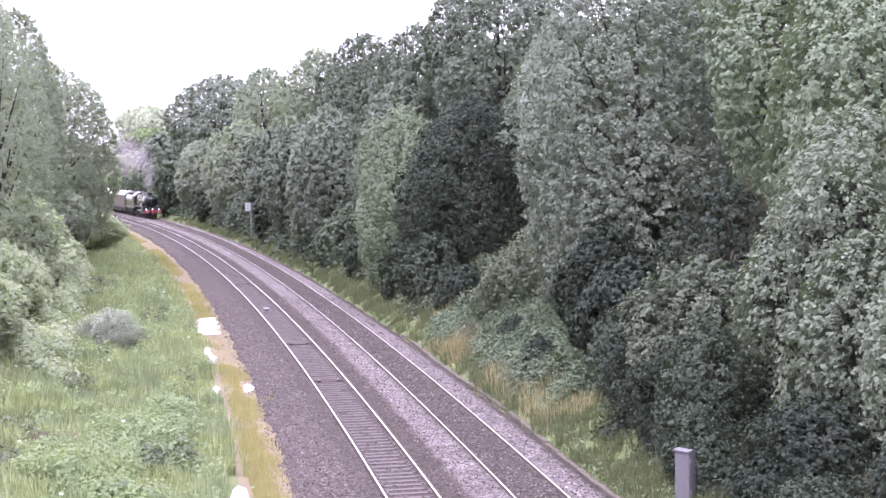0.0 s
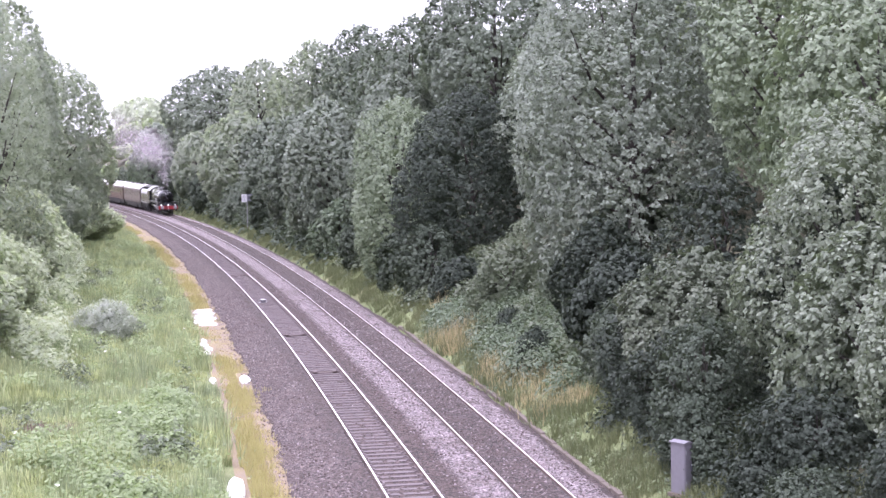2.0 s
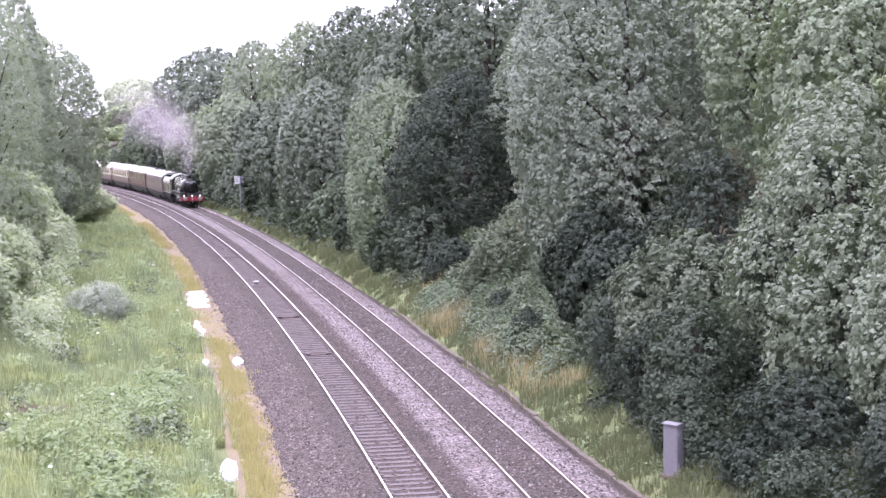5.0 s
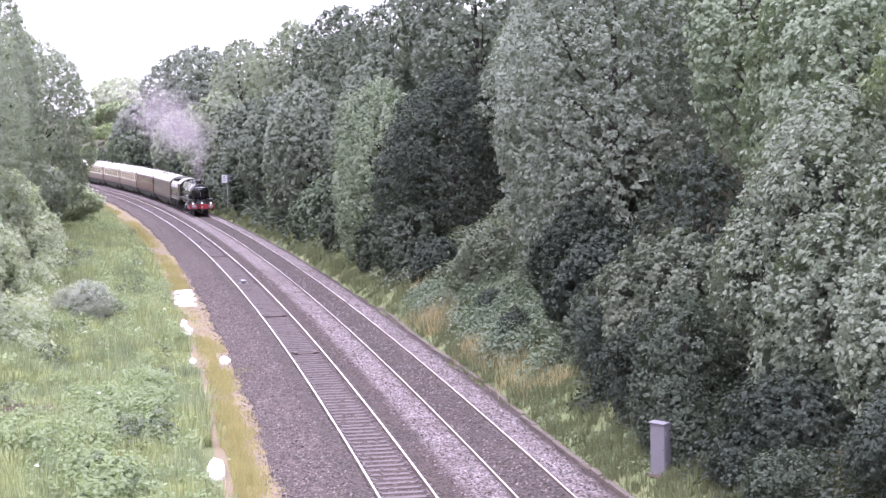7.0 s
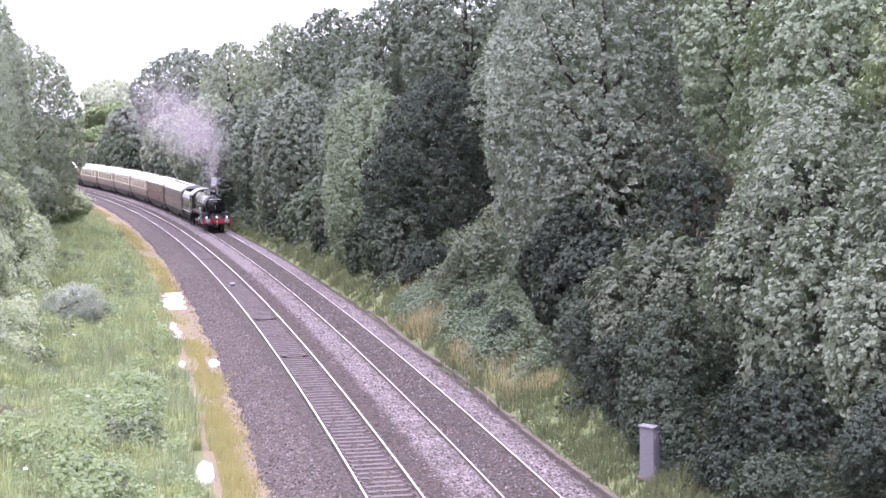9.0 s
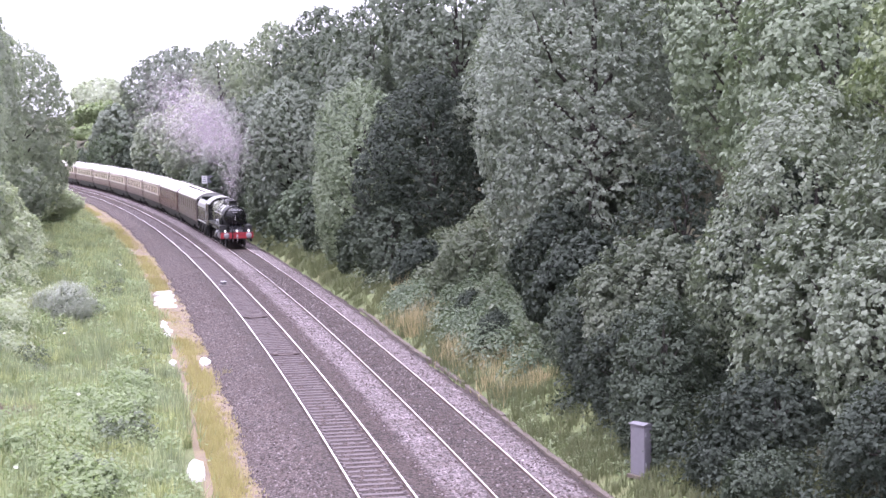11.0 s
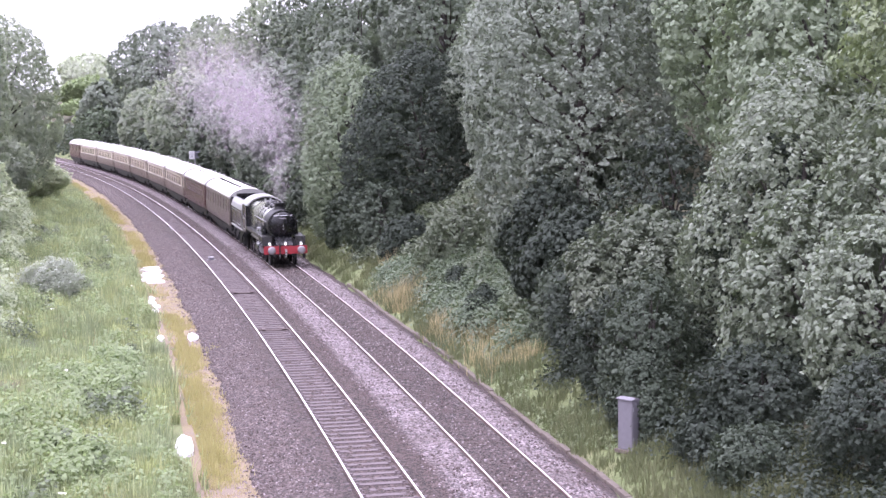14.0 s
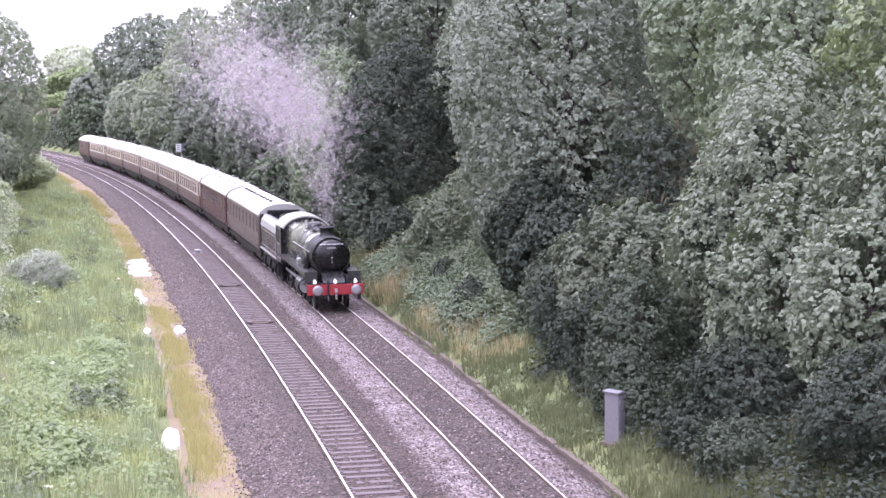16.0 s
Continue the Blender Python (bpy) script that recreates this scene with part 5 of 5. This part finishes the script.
def make_coach(label, low, high, windows, roof_vents, length=CL, kind="coach", band=1.95):
    """windows: rows of (centre along the side, width); body painted low below the band and high above it."""
    C = new("railway_coach" if kind == "coach" else "tail_vehicle")
    h = length / 2
    part("lower_body", prism(bmesh.new(), [(-1.31, 1.08), (-1.37, 1.4), (-1.385, band), (1.385, band), (1.37, 1.4), (1.31, 1.08)], -h, h), low, C)
    up = part("upper_body", prism(bmesh.new(), [(-1.385, band + 0.002), (-1.36, 2.8), (-1.33, 3.02), (1.33, 3.02), (1.36, 2.8), (1.385, band + 0.002)], -h, h), high, C)
    part("waist_line", boxes((-1.392, -1.387, -h, h, band - 0.02, band + 0.03), (1.387, 1.392, -h, h, band - 0.02, band + 0.03)), WHITE if high is CREAM else low, C)
    part("roof", coach_roof(bmesh.new(), length), ROOF, C, "pale grey curved roof", True)
    # Bands added to draw the dark gap lines between neighbouring roofs.
    for e in (-1, 1):
        m = part("roof_end", coach_roof(bmesh.new(), 0.06, 1.39, 3.0, 3.675), CABROOF, C, "band at the roof end added to mark the coach gap")
        m.matrix_basis = pose(0, e * (length / 2 - 0.02), 0)
    for y, w in windows:
        for sd in (-1, 1):
            win = part("window", boxes((sd * 1.378 - 0.014, sd * 1.378 + 0.014, y - w / 2, y + w / 2, 2.05, 2.78), bevel=0.008), GLASS, C)
            part("window_frame", boxes((sd * 1.384 - 0.014, sd * 1.384 + 0.014, y - w / 2 - 0.05, y - w / 2, 2.02, 2.82), (sd * 1.384 - 0.014, sd * 1.384 + 0.014, y + w / 2, y + w / 2 + 0.05, 2.02, 2.82),
                                       (sd * 1.384 - 0.014, sd * 1.384 + 0.014, y - w / 2, y + w / 2, 2.5, 2.54)), high, win)
    for y in (-h + 0.55, h - 0.55):
        for sd in (-1, 1):
            d = part("door", boxes((sd * 1.383 - 0.013, sd * 1.383 + 0.013, y - 0.33, y + 0.33, 1.12, 2.92), bevel=0.006), low, C)
            part("door_window", boxes((sd * 1.39 - 0.013, sd * 1.39 + 0.013, y - 0.2, y + 0.2, 2.1, 2.75)), GLASS, d)
    for e in (-1, 1):
        y0, y1 = sorted((e * h, e * (h + 0.26)))
        part("gangway", boxes((-0.45, 0.45, y0, y1, 1.05, 3.15), bevel=0.04), SOOT, C, "black gangway bellows")
        y0, y1 = sorted((e * h, e * (h + 0.02)))
        part("end_panel", boxes((-1.28, 1.28, y0, y1, 1.0, 3.1)), SOOT, C)
    # Beams, plus a black middle box added to fill the shadow below the coach.
    part("underframe_and_shade_fill", boxes((-1.2, 1.2, -h + 0.05, h - 0.05, 0.82, 1.09), (-1.1, 1.1, -3.4, 3.4, 0.36, 0.82), (-1.25, -1.15, -h + 0.2, h - 0.2, 0.7, 0.95), (1.15, 1.25, -h + 0.2, h - 0.2, 0.7, 0.95)), SOOT, C)
    for e in (-1, 1):
        bg = part("bogie", boxes((-1.02, -0.9, e * (h - 2.6) - 1.7, e * (h - 2.6) + 1.7, 0.42, 0.78), (0.9, 1.02, e * (h - 2.6) - 1.7, e * (h - 2.6) + 1.7, 0.42, 0.78),
                                  (-0.9, 0.9, e * (h - 2.6) - 0.3, e * (h - 2.6) + 0.3, 0.45, 0.82)), SOOT, C)
        for dy in (-1.3, 1.3):
            for sd in (-1, 1):
                part("wheel", wheel(bmesh.new(), sd * 0.77, e * (h - 2.6) + dy, 0.46, 0.46), SOOT, bg)
    for y in roof_vents:
        for x in (-0.55, 0.35):
            part("roof_vent", boxes((x - 0.11, x + 0.11, y - 0.11, y + 0.11, 3.5, 3.71), bevel=0.03), SOOT if low is BRAKE else CABROOF, C)
    tagged(C, label, "railway coach" if kind == "coach" else "rail vehicle", "coaches of the train")
    return C


def make_smoke():
    k = Mat("smoke_motes", 1.0, 0.0, 0.0)
    k.color((0.86, 0.76, 0.83)).thin(0.5, (0.86, 0.76, 0.83))
    clear = k.n.new("ShaderNodeBsdfTransparent")
    veil = k.n.new("ShaderNodeMixShader")
    veil.inputs[0].default_value = 0.062
    out = k.n["Material Output"]
    dense = out.inputs["Surface"].links[0].from_socket
    k.l.new(clear.outputs[0], veil.inputs[1])
    k.l.new(dense, veil.inputs[2])
    k.l.new(veil.outputs[0], out.inputs["Surface"])
    puffs = []
    for i, (backward, up, sig, run, full) in enumerate((
            (0.1, 4.05, 0.17, 0.17, 1.6), (0.3, 4.8, 0.3, 0.28, 1.4), (0.8, 5.8, 0.42, 0.42, 1.2), (1.9, 6.9, 0.6, 0.7, 0.9), (4.6, 7.9, 0.78, 1.4, 0.75), (9.0, 8.7, 0.95, 2.2, 0.8),
            (15.0, 9.4, 1.15, 2.9, 0.8), (22.0, 10.0, 1.3, 3.4, 0.8), (30.0, 10.7, 1.45, 4.0, 0.75), (40.0, 11.4, 1.6, 4.6, 0.6), (53.0, 12.3, 1.8, 5.5, 0.4))):
        rng = np.random.default_rng(60 + i)
        n = int(780 * (0.36 / min(0.36, 0.1 + 0.45 * sig)) ** 2 * sig * (sig + run) / 2 * full)
        sub_c = rng.normal(0, 0.62, (18, 3))
        p = sub_c[rng.integers(0, 18, n)] + rng.normal(0, 0.5, (n, 3))
        p *= np.array([sig, run, sig * 0.95]) * 1.6
        d1, d2 = rng.normal(0, 1, (n, 3)), rng.normal(0, 1, (n, 3))
        size = min(0.36, 0.1 + 0.45 * sig)
        d1 *= size / np.linalg.norm(d1, axis=1)[:, None]
        d2 *= size / np.linalg.norm(d2, axis=1)[:, None]
        me = fast_mesh("smoke_puff", np.stack([p, p + d1, p + d2], 1).reshape(-1, 3), np.arange(3 * n).reshape(n, 3), k.m)
        ob = tagged(new("smoke_puff", me), "thin lavender-grey puff of smoke behind the chimney", "smoke", "smoke of the locomotive", "stuff")
        puffs.append((ob, backward, up))
    return puffs


LOCO, AXLES, RODS = make_loco()
TENDER = make_tender()
VAN = make_coach("dull brown luggage van with pale roof", BRAKE, BRAKE, [(-6.2 + 1.78 * i, 0.3) for i in range(8)], [-6 + 1.5 * i for i in range(9)])
SEATS = [(-5.6 + 1.6 * i, 1.0) for i in range(8)]
RED_COACH = make_coach("maroon passenger coach with pale roof", MAROON, MAROON, SEATS, (-4, -1, 2, 5))
FIRST = make_coach("cream and brown passenger coach with pale roof", UMBER, CREAM, SEATS, (-5, -2, 1, 4))
CREAMS = [FIRST] + [copy_thing(FIRST, pose(0, 0, 0)) for _ in range(5)]
TAIL = make_coach("dark maroon vehicle at the tail of the train", MAROON, MAROON, ((-1.5, 0.6), (2.0, 0.6)), (), 10.0, "tail")
SMOKE = make_smoke()


# ================= what moves =================
def front(t):
    """Where the red beam is along the line at t seconds."""
    return 237.15 - 9.3177 * t - 0.11511 * t * t + 0.001777 * t ** 3


def placed(s_mid, length):
    a, b = (np.array(on(s_mid + d, FAR)) for d in (-0.36 * length, 0.36 * length))
    x, y = (a + b) / 2
    f = a - b
    return pose(float(x), float(y), 0.0, 0, 0, math.degrees(math.atan2(-f[0], f[1])))


def motions():
    coarse = [0.5 * i for i in range(33)]
    fine = [0.1 * i for i in range(161)]
    line = [(LOCO, 5.8, 11.6), (TENDER, 14.85, 6.6)]
    at = 18.8 + 16.93 / 2
    for c in (VAN, RED_COACH, *CREAMS):
        line.append((c, at - {VAN: 0.65, RED_COACH: 0.3}.get(c, 0.0), CL))
        at += 16.93
    line.append((TAIL, at - 16.93 / 2 + 5.1, 10.0))
    for thing, behind, length in line:
        walk(thing, [(t, placed(front(t) + behind, length)) for t in coarse])
    turned = lambda t: -math.degrees((front(0) - front(t)) / 1.03)
    for w, y in AXLES:
        walk(w, [(t, pose(0, y, 1.03, turned(t))) for t in fine])
    for r in RODS:
        walk(r, [(t, pose(0, 0.33 * math.cos(radians(turned(t))), 1.03 + 0.33 * math.sin(radians(turned(t))))) for t in fine])
    for i, (p, backward, up) in enumerate(SMOKE):
        rows = []
        for t in coarse:
            stretch = 1.25 - 0.25 * t / 16
            s = front(t) + 2.35 + backward * stretch
            x, y = on(s, FAR + 0.015 * backward + 0.03 * i * math.sin(0.9 * t + i))
            rows.append((t, pose(float(x), float(y), up + (0.03 + 0.02 * i) * math.sin(0.7 * t + 2 * i), 0, 0, -math.degrees(float(bearing(s))))))
        walk(p, rows)


motions()
